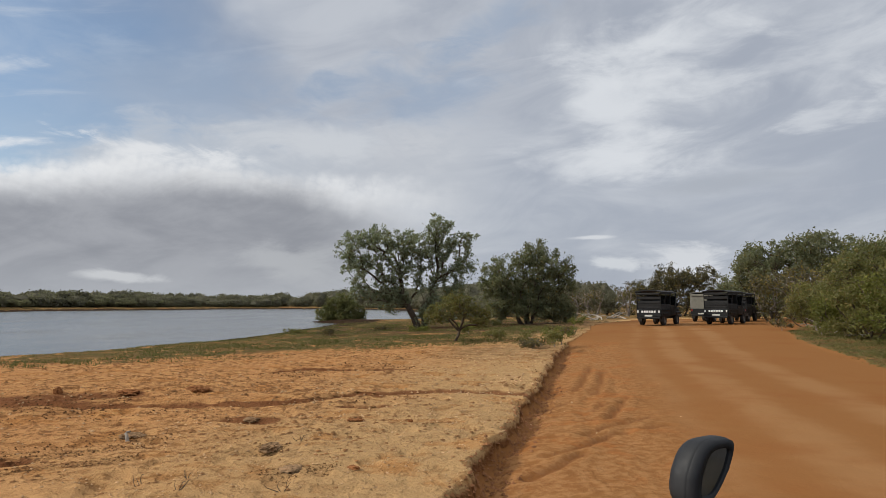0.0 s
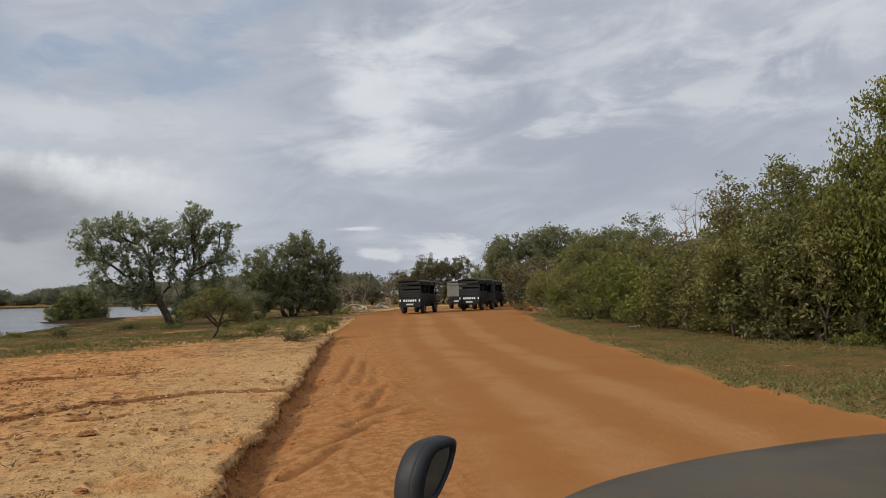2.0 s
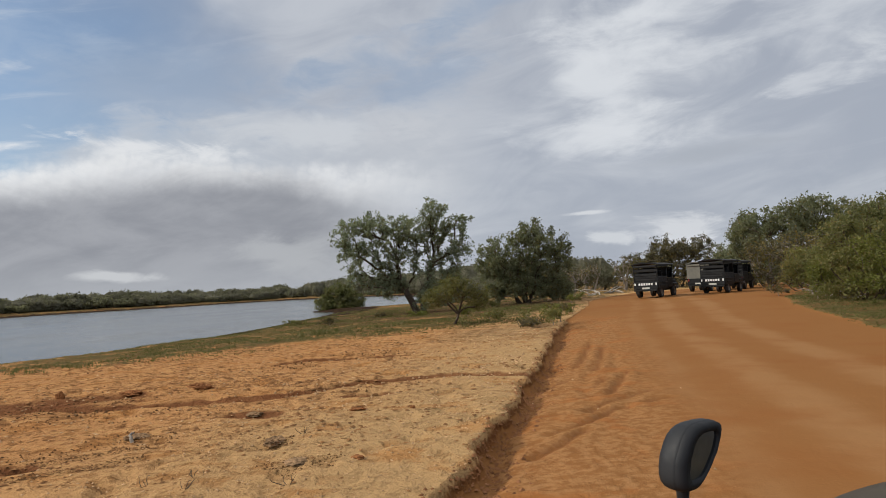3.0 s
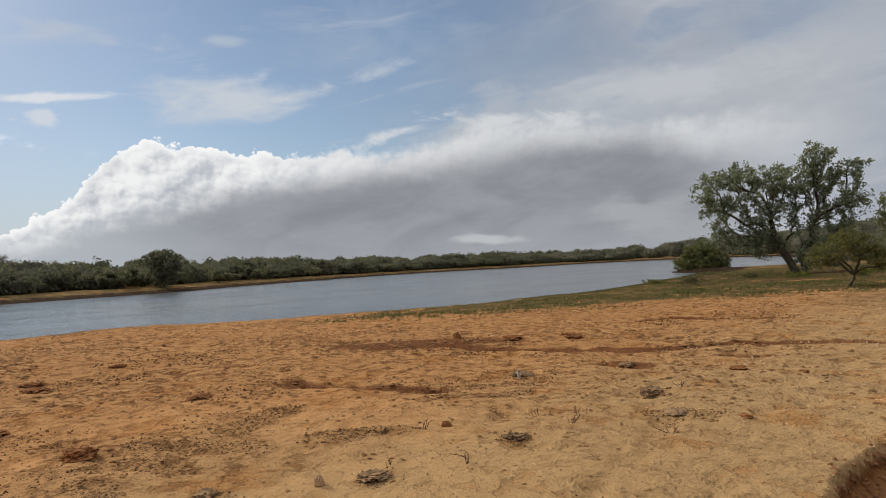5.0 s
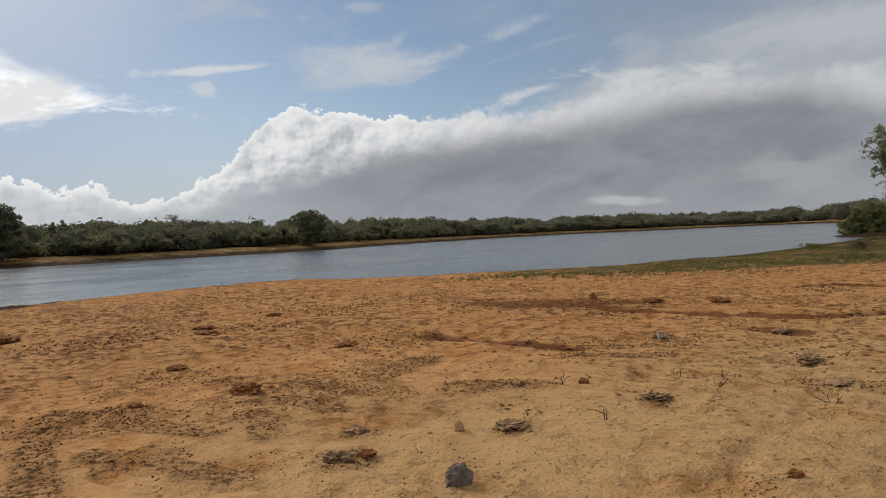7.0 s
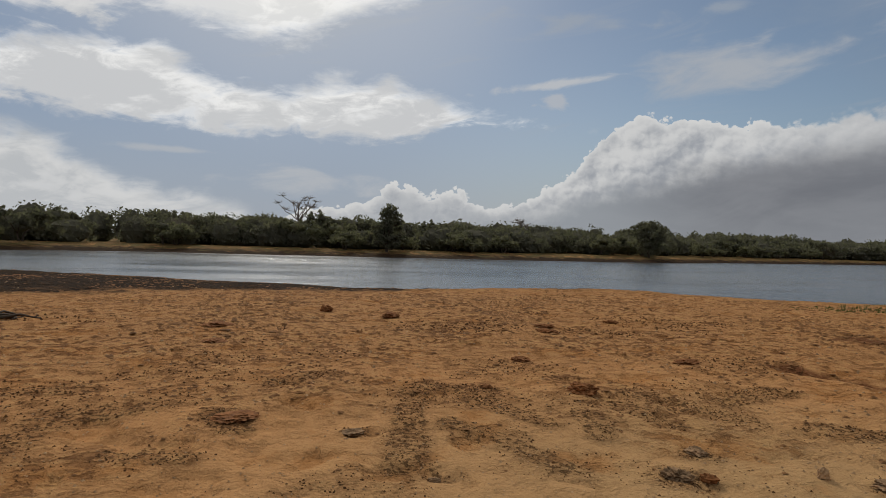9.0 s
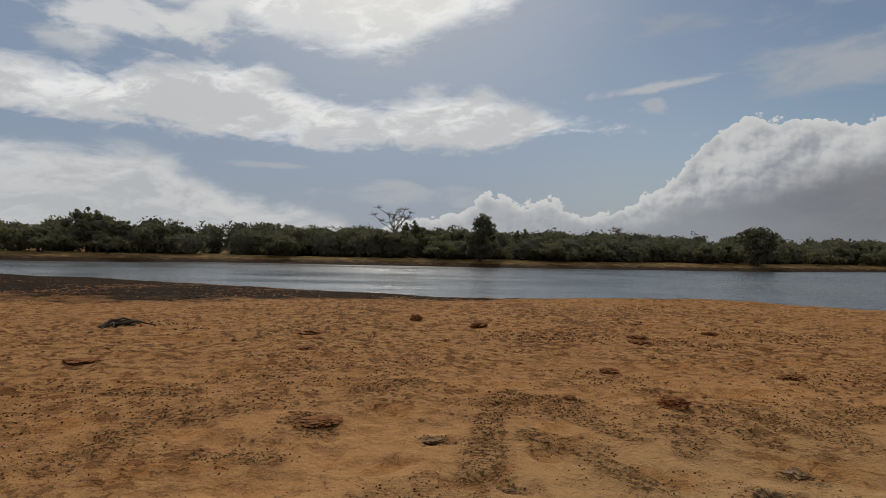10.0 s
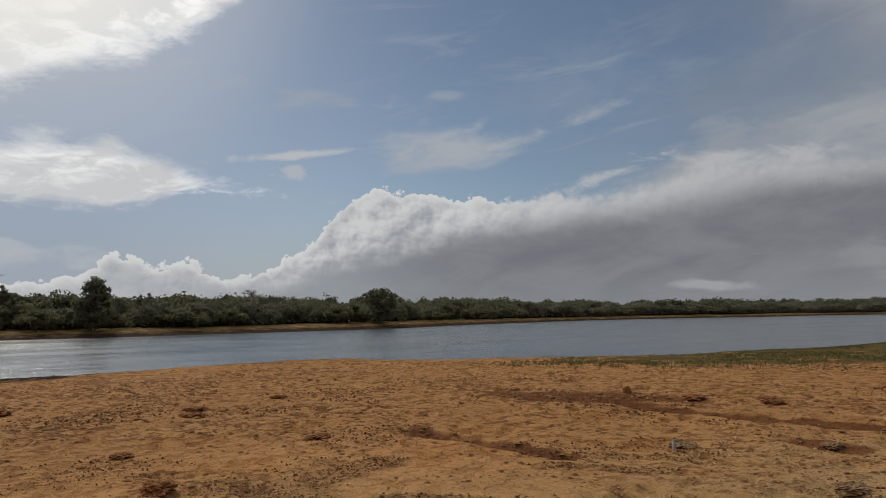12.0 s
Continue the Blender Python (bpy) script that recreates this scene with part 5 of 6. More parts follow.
def wheel(parent, x, y, r=0.38, w=0.24):
    t = part("wheel", lathe([(0.0, -w * 0.30), (r * 0.55, -w * 0.30), (r * 0.58, -w * 0.42), (r * 0.58, w * 0.42), (r * 0.55, w * 0.30), (0.0, w * 0.30)]), STEEL, parent, smooth=False)
    t.location = (x, y, r)
    tyre = part("tyre", lathe([(r * 0.58, -w * 0.44), (r * 0.80, -w * 0.52), (r * 0.96, -w * 0.48), (r, -w * 0.36), (r * 0.985, -w * 0.06), (r * 0.985, w * 0.06), (r, w * 0.36), (r * 0.96, w * 0.48), (r * 0.80, w * 0.52), (r * 0.58, w * 0.44)], steps=28), RUBBER, t, smooth=True)
    return t


def safari_truck(at, heading, label, canvas=CANVAS, closed=False, lettered=True):
    """An open safari truck with a roof on posts, facing its own +y."""
    v = bare("safari_truck")
    v.location = (at[0], at[1], ground_z(*at) + 0.0)
    v.rotation_euler = (0, 0, -radians(heading))
    # tub, cab and bonnet
    bm = box(0, -1.15, 0.80, 1.70, 2.10, 0.42, 0.04)
    box(0, -1.15, 1.03, 1.76, 2.14, 0.07, 0.02, bm)
    box(0, -0.2, 0.52, 1.10, 4.00, 0.16, 0.03, bm)
    part("tub", bm, PAINT, v)
    bm = box(0, 0.62, 0.95, 1.66, 1.42, 0.62, 0.07)
    part("cab", bm, PAINT, v)
    for x in (-0.78, 0.78):
        for y, z0, tilt in ((1.28, 1.72, -16), (-0.02, 1.72, 0)):
            part("pillar", box(x, y, z0, 0.07, 0.08, 1.02, 0.015, turn=pose(0, 0, 0, tilt)), PAINT, v)
    bm = box(0, 1.80, 0.98, 1.46, 1.15, 0.44, 0.09)
    box(0, 1.82, 1.21, 1.00, 1.05, 0.06, 0.03, bm)
    part("bonnet", bm, PAINT, v)
    for x in (-0.74, 0.74):
        bm = box(x, 1.72, 0.84, 0.26, 1.06, 0.20, 0.07)
        part("wing", bm, PAINT, v)
        part("wheel_arch", box(x * 1.08, -1.35, 0.80, 0.16, 1.00, 0.14, 0.05), PAINT, v)
    part("front_bumper", box(0, 2.46, 0.62, 1.70, 0.14, 0.18, 0.03), STEEL, v)
    part("rear_bumper", box(0, -2.27, 0.52, 1.60, 0.12, 0.12, 0.025), PAINT, v)
    part("windscreen", box(0, 1.30, 1.66, 1.46, 0.02, 0.66, 0.005, turn=pose(0, 0, 0, -16)), DARK_GLASS, v, "dark windscreen glass")
    part("windscreen_frame", box(0, 1.22, 2.02, 1.58, 0.07, 0.07, 0.015), PAINT, v)
    # tailgate with raised letters, as plain bars
    gate = part("tailgate", box(0, -2.225, 0.83, 1.62, 0.05, 0.46, 0.015), PAINT, v)
    if lettered:
        bm = bmesh.new()
        for k in range(6):
            x = -0.42 + 0.168 * k
            box(x, -2.262, 0.93, 0.120, 0.016, 0.145, 0.004, bm)
        part("lettering", bm, LETTER, gate, "row of plain white bars in place of letters")
    part("number_plate", box(0, -2.262, 0.66, 0.52, 0.014, 0.11, 0.003), PLATE, v, "pale number plate, left blank")
    for x in (-0.72, 0.72):
        part("tail_lamp", box(x, -2.262, 0.93, 0.09, 0.03, 0.16, 0.01), LETTER if lettered else LAMP_RED, v)
        part("mud_flap", box(x, -1.86, 0.42, 0.26, 0.02, 0.32, 0.004), RUBBER, v)
    # benches
    for y in (-1.75, -0.75):
        bm = box(0, y + 0.12, 1.22, 1.36, 0.44, 0.12, 0.04)
        part("bench_seat", bm, CANVAS, v)
        part("bench_back", box(0, y - 0.12, 1.55, 1.40, 0.12, 0.56, 0.05, turn=pose(0, 0, 0, 8)), CANVAS, v)
    rear = part("rear_panel", box(0, -2.12, 1.36, 1.58, 0.05, 0.58, 0.02), CANVAS, v, "black seat-back panel")
    for z in (1.22, 1.38, 1.54):
        part("slat", box(0, -2.155, z, 1.50, 0.03, 0.11, 0.012), CANVAS, rear)
    part("upper_panel", box(0, -2.14, 1.86, 1.56, 0.05, 0.20, 0.02), CANVAS, v)
    part("cab_back", box(0, -0.08, 1.60, 1.56, 0.05, 0.92, 0.02), PAINT, v)
    for x in (-0.80, 0.80):
        part("side_panel", box(x, -1.13, 1.24, 0.05, 2.06, 0.34, 0.02), CANVAS, v)
        door = part("door", box(x * 1.035, 0.60, 1.00, 0.05, 1.20, 0.62, 0.03), PAINT, v)
        part("door_handle", box(x * 1.08, 0.16, 1.18, 0.03, 0.14, 0.03, 0.008), STEEL, door)
    # roof on posts
    for x in (-0.80, 0.80):
        for y in (-2.16, -1.1, -0.1):
            part("post", box(x, y, 1.68, 0.05, 0.05, 1.26, 0.012), PAINT, v)
        part("side_rail", box(x, -1.13, 1.42, 0.04, 2.06, 0.04, 0.01), PAINT, v)
    part("rear_rail", box(0, -2.16, 1.42, 1.60, 0.04, 0.04, 0.01), PAINT, v)
    bm = bmesh.new()
    bmesh.ops.create_grid(bm, x_segments=10, y_segments=8, size=1.0)
    for q in bm.verts:
        q.co.z = 2.40 - 0.12 * abs(q.co.x) ** 3.0
        q.co.x *= 0.90
        q.co.y = -0.52 + q.co.y * 1.78
    ext = bmesh.ops.extrude_face_region(bm, geom=bm.faces[:])
    for q in ext["geom"]:
        if isinstance(q, bmesh.types.BMVert):
            q.co.z -= 0.07
    bmesh.ops.recalc_face_normals(bm, faces=bm.faces[:])
    part("roof", bm, canvas, v, smooth=False)
    part("rolled_curtain", box(0, -2.24, 2.13, 1.62, 0.11, 0.16, 0.05), canvas, v)
    for x in (-0.86, 0.86):
        part("roof_valance", box(x, -1.1, 2.19, 0.03, 2.2, 0.18, 0.01), canvas, v)
    if closed:
        part("canvas_back", box(0, -2.20, 1.62, 1.66, 0.04, 1.14, 0.015), canvas, v, "faded grey-green canvas curtain")
        for x in (-0.84, 0.84):
            part("canvas_side", box(x, -1.15, 1.62, 0.04, 2.10, 1.14, 0.015), canvas, v, "faded grey-green canvas side")
    for x in (-0.93, 0.93):
        part("door_mirror", box(x, 1.16, 1.42, 0.16, 0.07, 0.22, 0.03), PAINT, v)
    for x in (-0.72, 0.72):
        for y in (-1.38, 1.55):
            wheel(v, x, y)
    return tagged(v, label, "truck", "safari trucks standing on the track")


safari_truck((15.25, 45.6), 36, "black open safari truck with canvas roof on the track")
safari_truck((20.4, 46.6), 40, "black open safari truck with canvas roof on the track")
safari_truck((22.0, 53.5), 36, "safari truck with faded grey-green canvas sides", TAN_CANVAS, True, False)
safari_truck((25.2, 54.5), 36, "black safari truck standing ahead of the others", CANVAS, False, False)


def own_vehicle():
    """The front of the vehicle from which the view is taken."""
    v = bare("parked_truck")
    gx, gy = 1.88, 0.75
    v.location = (gx, gy, ground_z(gx, gy))
    top = 1.37 - v.location.z
    # bonnet: a pressed sheet, rounded over at its sides and nose
    a, b = 1.28, 1.00
    n = 36
    verts, faces = [], []
    for i in range(n + 1):
        for j in range(n + 1):
            p, q = 2 * i / n - 1, 2 * j / n - 1
            d = (abs(p) ** 3 + abs(q) ** 3) ** (1 / 3)
            m = max(abs(p), abs(q), 1e-6)
            k = m / d if d > 0 else 1
            x, y = p * k * a, q * k * b
            verts.append((x, y, top + 0.03 * (1 - p * p) - 0.022 * max(0.0, q) ** 2 - 0.05 * m ** 9))
    for i in range(n):
        for j in range(n):
            k = i * (n + 1) + j
            faces.append((k, k + n + 1, k + n + 2, k + 1))
    mesh_object("bonnet", verts, faces, OLIVE_PAINT, v, smooth=True)
    for x in (-0.80, 0.80):
        part("wing", box(x, 0.02, top - 0.30, 0.24, 1.96, 0.34, 0.09), OLIVE_PAINT, v)
    bm = box(0, 0.95, top - 0.36, 1.50, 0.10, 0.40, 0.03)
    grille = part("grille", bm, PAINT, v)
    for k in range(9):
        part("grille_bar", box(-0.52 + 0.13 * k, 1.01, top - 0.36, 0.04, 0.03, 0.32, 0.008), STEEL, grille)
    for x in (-0.66, 0.66):
        part("headlamp", lathe([(0.0, 0.05), (0.07, 0.04), (0.10, 0.0), (0.115, -0.03)], "Z"), PLATE, v).matrix_local = pose(x, 1.02, top - 0.36, -90)
    part("bumper", box(0, 1.12, 0.62, 1.84, 0.16, 0.18, 0.03), STEEL, v)
    part("chassis", box(0, 0.0, 0.66, 1.0, 2.0, 0.30, 0.04), PAINT, v)
    for x in (-0.76, 0.76):
        wheel(v, x, 0.30, 0.40, 0.25)
    # wing mirror on its arm
    mx, my, mz = 0.580 - gx, 1.475 - gy, 1.469 - v.location.z
    shell = bmesh.new()
    bmesh.ops.create_uvsphere(shell, u_segments=28, v_segments=18, radius=1.0)
    for q in shell.verts:
        x, y, z = q.co
        f = (abs(x) ** 4 + abs(z) ** 4 + 1e-9) ** 0.25
        r = math.hypot(x, z)
        k = r / f if f > 0 else 1
        x, z = x * k, z * k
        w = 0.064 * (1.0 - 0.42 * max(0.0, -z))
        q.co = (x * w + 0.040 * z, (-0.018 if y < 0 else 0.060) * abs(y) ** 0.6, z * 0.069)
    frame_ = part("mirror", shell, MIRROR_SHELL, v, "black plastic wing mirror", smooth=True)
    frame_.location, frame_.rotation_euler = (mx, my, mz), (0, 0, radians(33))
    rim = bmesh.new()
    steps = 40
    rings = []
    for scale, y, off in ((0.66, -0.0165, 0.011), (0.72, -0.028, 0.010), (0.95, -0.026, 0.0), (1.0, -0.008, 0.0)):
        ring = []
        for k in range(steps):
            t = 2 * math.pi * k / steps
            c, s_ = math.cos(t), math.sin(t)
            f = (abs(c) ** 4 + abs(s_) ** 4) ** 0.25
            z = s_ / f * scale
            ring.append(rim.verts.new((c / f * scale * 0.064 * (1.0 - 0.42 * max(0.0, -z)) + 0.040 * z + off, y, z * 0.069)))
        rings.append(ring)
    for r0, r1 in zip(rings[:-1], rings[1:]):
        for k in range(steps):
            rim.faces.new((r0[k], r0[(k + 1) % steps], r1[(k + 1) % steps], r1[k]))
    part("rim", rim, MIRROR_SHELL, frame_, smooth=True)
    pane = bmesh.new()
    loop = []
    for k in range(steps):
        t = 2 * math.pi * k / steps
        c, s_ = math.cos(t), math.sin(t)
        f = (abs(c) ** 4 + abs(s_) ** 4) ** 0.25
        z = s_ / f * 0.68
        loop.append(pane.verts.new((c / f * 0.68 * 0.064 * (1.0 - 0.42 * max(0.0, -z)) + 0.040 * z + 0.011, -0.0205, z * 0.069)))
    pane.faces.new(loop)
    part("mirror_glass", pane, MIRROR_GLASS, frame_, "silvered mirror glass")
    arm = join([tube([(mx - 0.018, my + 0.012, mz - 0.06), (mx - 0.022, my + 0.012, mz - 0.14), (mx + 0.10, my - 0.02, mz - 0.22), (mx + 0.50, my - 0.05, top - 0.22)], [0.016, 0.014, 0.014, 0.018], 10)])
    mesh_object("mirror_arm", *arm, MIRROR_SHELL, v, smooth=True)
    return tagged(v, "dusty olive truck front with bonnet and wing mirror", "truck")


own_vehicle()

# ================= clods, stones, wood and grass on the shore =================


def lump(name, x, y, size, tall, mat, label, category, seed, group="", rugged=0.35, sink=0.25):
    """A rough lump of dung, earth or stone lying on the ground."""
    rng = np.random.RandomState(seed)
    bm = bmesh.new()
    bmesh.ops.create_icosphere(bm, subdivisions=4 if size > 0.2 else 3, radius=1.0)
    off = Vector(rng.uniform(-50, 50, 3))
    for q in bm.verts:
        n1 = noise.noise(q.co * 1.6 + off)
        n2 = noise.noise(q.co * 4.2 - off)
        n3 = noise.noise(q.co * 9.0 + off)
        q.co *= 1 + rugged * (0.7 * n1 + 0.7 * n2 + 0.6 * n3)
        q.co.x *= size * 0.5
        q.co.y *= size * 0.5 * 0.8
        q.co.z *= tall * 0.6
    ob = part(name, bm, mat)
    ob.location = (x, y, ground_z(x, y) + tall * (0.5 - sink))
    ob.rotation_euler = (0, 0, rng.uniform(0, 6.28))
    return tagged(ob, label, category, group)


for n, (x, y, w, h) in enumerate(DUNG):
    lump("dung_pat", x, y, w * 0.62, h * 0.6, CLOD, "flattened pat of dry grey-brown dung on sand", "dung", 600 + n, "dung pats on the shore", 0.55)
CLODS = [(-8.95, 3.86, 0.30, 0.07), (-8.17, 6.2, 0.36, 0.07), (-11.6, 5.65, 0.42, 0.08), (-12.4, 6.0, 0.40, 0.07), (-15.9, 1.93, 0.34, 0.16), (-6.75, 3.62, 0.34, 0.11),
         (-4.1, 3.12, 0.12, 0.06), (-3.85, 6.0, 0.11, 0.07), (-7.9, 13.4, 0.17, 0.16), (-6.6, 13.7, 0.45, 0.09), (-5.1, 13.8, 0.36, 0.08), (-10.0, -3.6, 0.42, 0.07),
         (-11.1, -0.5, 0.40, 0.06), (-13.1, -0.5, 0.55, 0.08), (-6.4, -0.2, 0.40, 0.05), (-1.4, 10.4, 0.28, 0.06), (-0.5, 10.1, 0.09, 0.06), (-5.4, 14.2, 0.40, 0.08), (-1.0, 7.4, 0.16, 0.04),
         (-1.4, 4.5, 0.10, 0.05), (-7.2, 2.6, 0.14, 0.04), (-14.5, 3.2, 0.4, 0.1), (-13.0, 8.0, 0.3, 0.08)]
for n, (x, y, w, h) in enumerate(CLODS):
    lump("earth_clod", x, y, w, h, CLOD_RED, "dark reddish clod of dried earth on sand", "clod", 640 + n, "earth clods on the shore", 0.5)
lump("stone", -3.13, 3.10, 0.17, 0.16, STONE, "angular dark grey stone half sunk in sand", "stone", 690, rugged=0.5)
lump("stone", -3.86, 3.95, 0.085, 0.09, PEBBLE, "small upright brown stone on the sand", "stone", 691, rugged=0.4)


def driftwood(x, y, pieces, size, mat, label, seed, name="driftwood", rise=0.15):
    rng = np.random.RandomState(seed)
    ob = bare(name)
    ob.location = (x, y, ground_z(x, y))
    for k in range(pieces):
        a = rng.uniform(0, 3.14)
        d = np.array([math.cos(a), math.sin(a), rng.uniform(-0.05, rise)]) * size * rng.uniform(0.35, 0.6)
        c = np.array([rng.normal(0, size * 0.15), rng.normal(0, size * 0.15), 0.03 * size + 0.02])
        mesh_object("branch", *limb(rng, c - d * 0.8, c + d, 0.04 * size ** 0.6, 0.012, 0.10, 7), mat, ob, smooth=True)
    return tagged(ob, label, "driftwood")


driftwood(-14.6, -4.55, 10, 1.2, BARK, "heap of dark broken driftwood on the sand", 700)
driftwood(13.9, 63, 7, 3.2, DRIFT, "pale bleached fallen branches on the grass", 701, rise=0.3)
driftwood(17.8, 66, 5, 2.6, DRIFT, "pale bleached fallen branches on the grass", 702, rise=0.3)
driftwood(19.3, 30.2, 6, 1.5, DRIFT, "pale dead branches leaning out of the thicket", 703, rise=0.9)
driftwood(21.2, 36.0, 6, 1.8, BARK_PALE, "fallen grey branches at the thicket's foot", 704, rise=0.6)
driftwood(-4.3, 9.1, 1, 0.5, BARK_PALE, "short pale stick lying on the sand", 705)
driftwood(20.0, 18.5, 5, 1.0, DRIFT, "pale dead twigs on the grass verge", 706, rise=0.3)
driftwood(17.5, 23.2, 4, 0.7, DRIFT, "pale dead twigs on the grass verge", 707, rise=0.2)


def twig(x, y, h, seed):
    rng = np.random.RandomState(seed)
    pieces = []
    for k in range(rng.randint(3, 6)):
        tip = np.array([rng.normal(0, 0.5) * h, rng.normal(0, 0.5) * h, h * rng.uniform(0.5, 1.0)])
        pieces.append(limb(rng, (0, 0, -0.02), tip, 0.005, 0.0022, 0.2, 5))
    ob = mesh_object("dry_twig", *join(pieces), BARK)
    ob.location = (x, y, ground_z(x, y))
    tagged(ob, "thin dry twigs standing up from the sand", "twig", "dry twigs on the shore")


for n, (x, y, h) in enumerate([(-3.0, 4.9, 0.20), (-4.0, 5.8, 0.18), (-3.1, 6.8, 0.17), (-2.6, 6.5, 0.15), (-4.4, 5.6, 0.12), (-1.6, 6.6, 0.16), (-2.7, 7.0, 0.14), (-12.5, 0.6, 0.22), (-1.9, 8.8, 0.15), (-3.6, 4.6, 0.10)]):
    twig(x, y, h * 0.65, 720 + n)


def gravel():
    """Crumbs of earth in litter patches, and pale gravel along the bank."""
    rng = np.random.RandomState(800)
    ico = np.array([(0, 0, 1), (1, 0, -0.3), (0, 1, -0.3), (-1, 0, -0.3), (0, -1, -0.3)], float)
    tri = np.array([(0, 1, 2), (0, 2, 3), (0, 3, 4), (0, 4, 1)])
    n = 420000
    r = 2.2 + 38 * rng.rand(n) ** 1.15
    a = np.radians(rng.uniform(-124, 34, n))
    x, y = r * np.sin(a), r * np.cos(a)
    z, m = land(x, y)
    free = (m["bed"] < 0.3) & (m["grass"] < 0.7) & (z > WATER_Z + 0.03)
    trod = np.clip(0.16 + 1.6 * rough(x, y, 0.33, 4) + 1.3 * rough(x, y, 1.4, 4), 0.01, 0.8) * np.interp(r, [2, 6, 14, 40], [0.25, 0.4, 0.9, 1.0]) * np.interp(a, [-1.2, -0.4, 0.2], [1.0, 0.7, 0.35]) * (1 - m["bare"])
    dark = free & (rng.rand(n) < np.clip(m["litter"] * 0.60, 0, 1))
    clods = free & ~dark & (rng.rand(n) < trod * 0.6)
    gd, _ = line_gap(x, y, BANK)
    pale = (free | (m["gully"] > 0.2)) & ~dark & ~clods & (rng.rand(n) < (1 - 0.8 * m["gully"]) * (1 - 0.97 * m["road"]) * np.interp(gd, [0, 0.5, 2.5, 6, 14], [0.26, 0.24, 0.15, 0.05, 0.008]))
    for key, pick, lo, hi in (("dark", dark, 0.004, 0.019), ("clods", clods, 0.008, 0.042), ("pale", pale, 0.004, 0.022)):
        k = int(pick.sum())
        px, py, pz, pr = x[pick], y[pick], z[pick], r[pick]
        s_ = (lo + (hi - lo) * rng.rand(k) ** 2.5) * np.clip(pr / 7, 0.7, 2.0)
        v = ico[None] * rng.uniform(0.5, 1.3, (k, 5, 1)) * s_[:, None, None]
        t = rng.uniform(0, 6.28, k)
        c, sn = np.cos(t)[:, None], np.sin(t)[:, None]
        v = np.stack([v[..., 0] * c - v[..., 1] * sn, v[..., 0] * sn + v[..., 1] * c, v[..., 2] * {"dark": 0.7, "clods": 0.24, "pale": 0.6}[key]], -1)
        v += np.stack([px, py, pz + 0.25 * s_], -1)[:, None]
        f = (tri[None] + 5 * np.arange(k)[:, None, None]).reshape(-1, 3)
        if key == "clods":
            tagged(mesh_object("trampled_clods", v.reshape(-1, 3), f, TROD), "small brown clods of trampled sandy soil", "clods", kind="stuff")
        elif key == "dark":
            tagged(mesh_object("soil_crumbs", v.reshape(-1, 3), f, CRUMB), "scattered dark crumbs of soil and dung", "soil crumbs", kind="stuff")
        else:
            tagged(mesh_object("gravel", v.reshape(-1, 3), f, PEBBLE), "pale tan gravel strewn along the bank", "gravel", kind="stuff")


gravel()


def bank_clods():
    """Crumbling lumps of red earth on the cut face of the bank and at its foot."""
    rng = np.random.RandomState(820)
    n = 150000
    y = rng.uniform(-6, 27, n)
    px, py = np.array(BANK).T
    x = np.interp(y, py, px) + rng.uniform(-0.9, 1.3, n)
    z, m = land(x, y)
    right = m["right"]
    chance = np.interp(right, [-0.15, -0.04, 0.0, 0.12, 0.28, 0.6], [0.0, 0.25, 0.9, 0.8, 0.15, 0.0])
    pick = rng.rand(n) < chance * 0.55
    x, y, z = x[pick], y[pick], z[pick]
    k = len(x)
    shape = np.array([(0, 0, 1), (1, 0, 0.2), (0.3, 0.95, -0.1), (-0.8, 0.6, 0.25), (-0.8, -0.6, -0.1), (0.3, -0.95, 0.2)])
    tri = np.array([(0, 1, 2), (0, 2, 3), (0, 3, 4), (0, 4, 5), (0, 5, 1)])
    size = 0.007 + 0.030 * rng.rand(k) ** 2.6
    v = shape[None] * rng.uniform(0.6, 1.35, (k, 6, 1)) * size[:, None, None]
    t = rng.uniform(0, 6.28, k)
    c, sn = np.cos(t)[:, None], np.sin(t)[:, None]
    v = np.stack([v[..., 0] * c - v[..., 1] * sn, v[..., 0] * sn + v[..., 1] * c, v[..., 2] * 0.8], -1) + np.stack([x, y, z], -1)[:, None]
    f = (tri[None] + 6 * np.arange(k)[:, None, None]).reshape(-1, 3)
    tagged(mesh_object("bank_clods", v.reshape(-1, 3), f, BANK_SOIL), "crumbling red-brown clods along the cut bank", "clods", kind="stuff")


bank_clods()


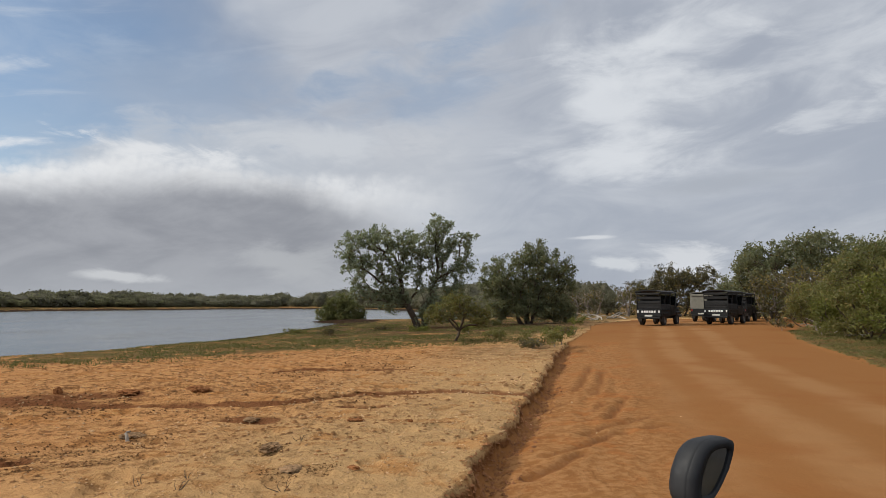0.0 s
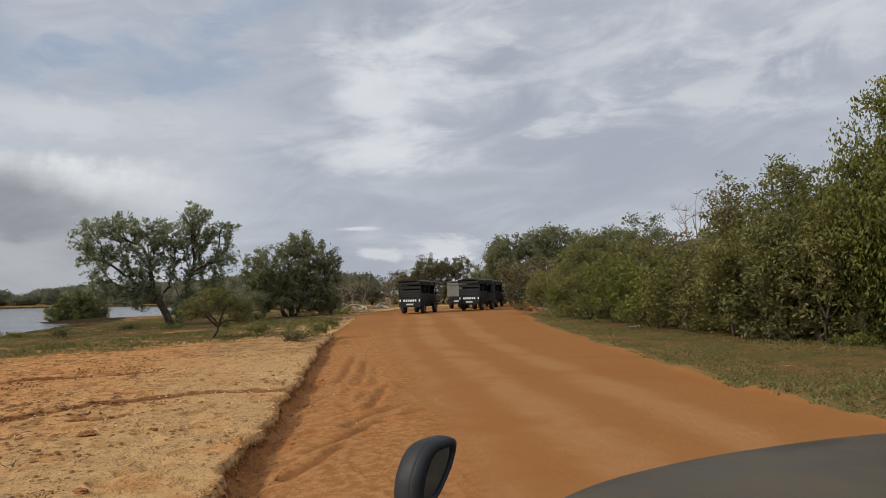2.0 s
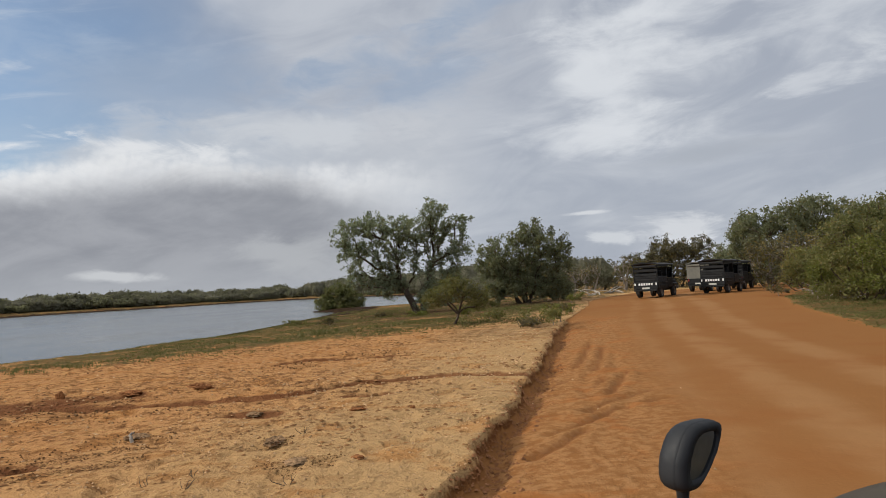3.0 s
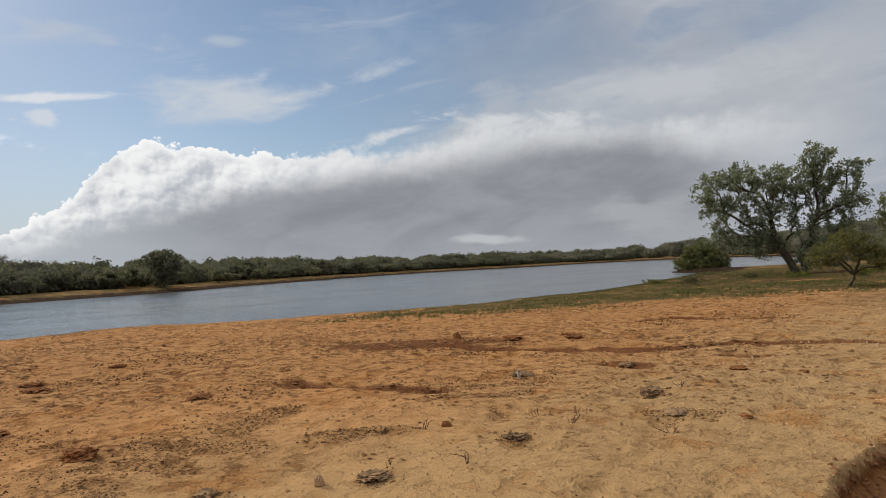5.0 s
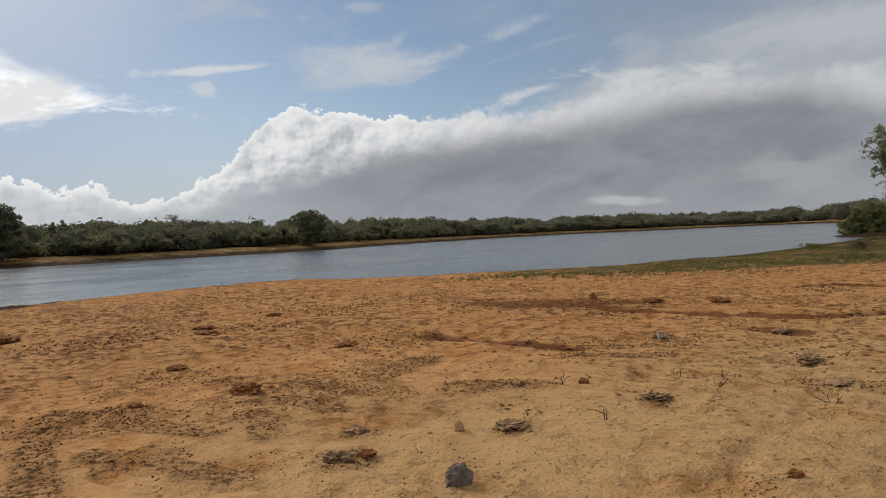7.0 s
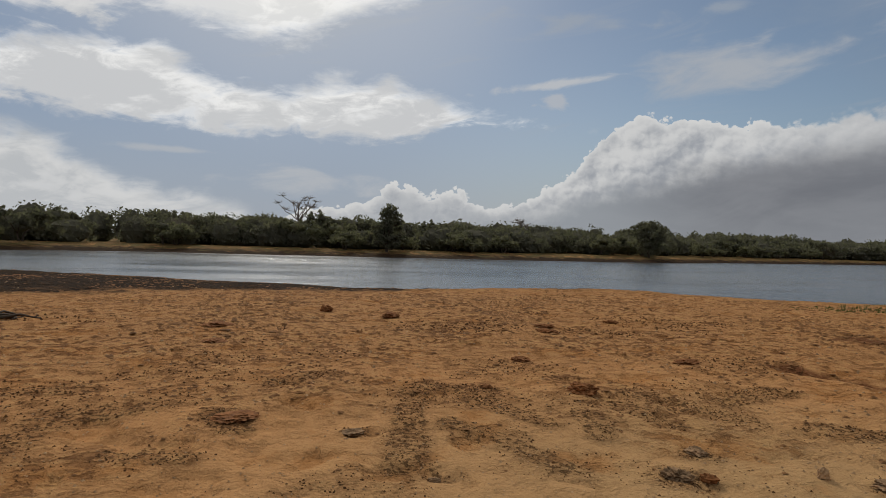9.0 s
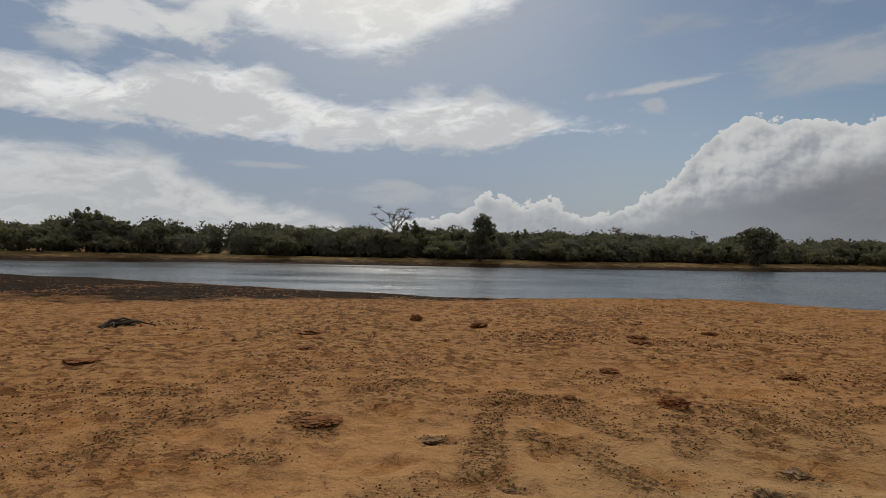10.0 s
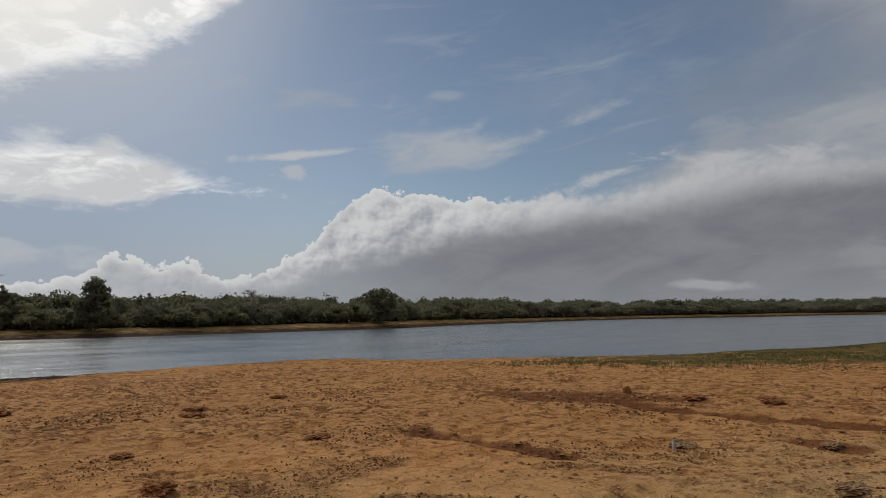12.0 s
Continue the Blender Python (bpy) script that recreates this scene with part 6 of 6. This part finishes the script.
def grass_blades():
    """Short tufts on the grassy strips, one pointed blade a triangle."""
    rng = np.random.RandomState(900)
    n = 44000
    x = np.concatenate([rng.uniform(-26, 10, n), rng.uniform(8.5, 21, n), rng.uniform(-14, 16, n // 2)])
    y = np.concatenate([rng.uniform(15, 48, n), rng.uniform(3, 40, n), rng.uniform(36, 75, n // 2)])
    z, m = land(x, y)
    keep = (rng.rand(len(x)) < m["grass"] * np.clip(0.75 + 2.6 * rough(x, y, 0.5, 4), 0, 1)) & (m["grass"] > 0.25) & (z > WATER_Z + 0.05)
    x, y, z = x[keep], y[keep], z[keep]
    big = np.clip(0.5 + 2.5 * rough(x + 9, y, 0.25, 3), 0.25, 1.6)
    vs = []
    for k in range(4):
        a, h = rng.uniform(0, 6.28, len(x)), rng.uniform(0.05, 0.17, len(x)) * big * np.where(x > 8.5, 0.5, 0.9)
        w = 0.016 + 0.012 * rng.rand(len(x))
        ox, oy = rng.normal(0, 0.05, len(x)), rng.normal(0, 0.05, len(x))
        base = np.stack([x + ox, y + oy, z - 0.01], -1)
        side = np.stack([np.cos(a) * w, np.sin(a) * w, 0 * w], -1)
        tip = base + np.stack([rng.normal(0, 0.4, len(x)) * h, rng.normal(0, 0.4, len(x)) * h, h], -1)
        vs.append(np.stack([base - side, base + side, tip], 1))
    v = np.concatenate(vs).reshape(-1, 3)
    tagged(mesh_object("grass", v, np.arange(len(v)).reshape(-1, 3), GRASS), "short patchy green and straw-coloured grass", "grass", kind="stuff")


grass_blades()

# low weeds on the bank, by the trees and along the thicket's foot
rng = np.random.RandomState(950)
WEEDS = [(4.6, 26.8), (5.2, 28.4), (3.6, 26.2), (2.4, 33), (-1.6, 44), (-4.5, 47), (4.0, 50), (9.6, 47.5), (-7, 40), (-10.5, 46), (1.5, 38), (6.2, 33.5)]
WEEDS += [(18.6 + rng.uniform(-0.6, 1.4), 12 + 2.1 * k) for k in range(12)]
for n, (x, y) in enumerate(WEEDS):
    h = rng.uniform(0.35, 0.8)
    lobes = [(rng.normal(0, 0.3), rng.normal(0, 0.3), h * rng.uniform(0.4, 0.8), 0.35, 0.35, h * 0.35, 6) for k in range(4)]
    plant("weed_clump", (x, y), lobes, 0.02, h * 0.3, 34, 0.05, (LEAF_OLIVE, LEAF_FRESH, LEAF_DRY)[n % 3], BARK_PALE, 960 + n, "low leafy weeds among the grass", "weeds", stems=1, clump=0.2, group="weed clumps in the grass")
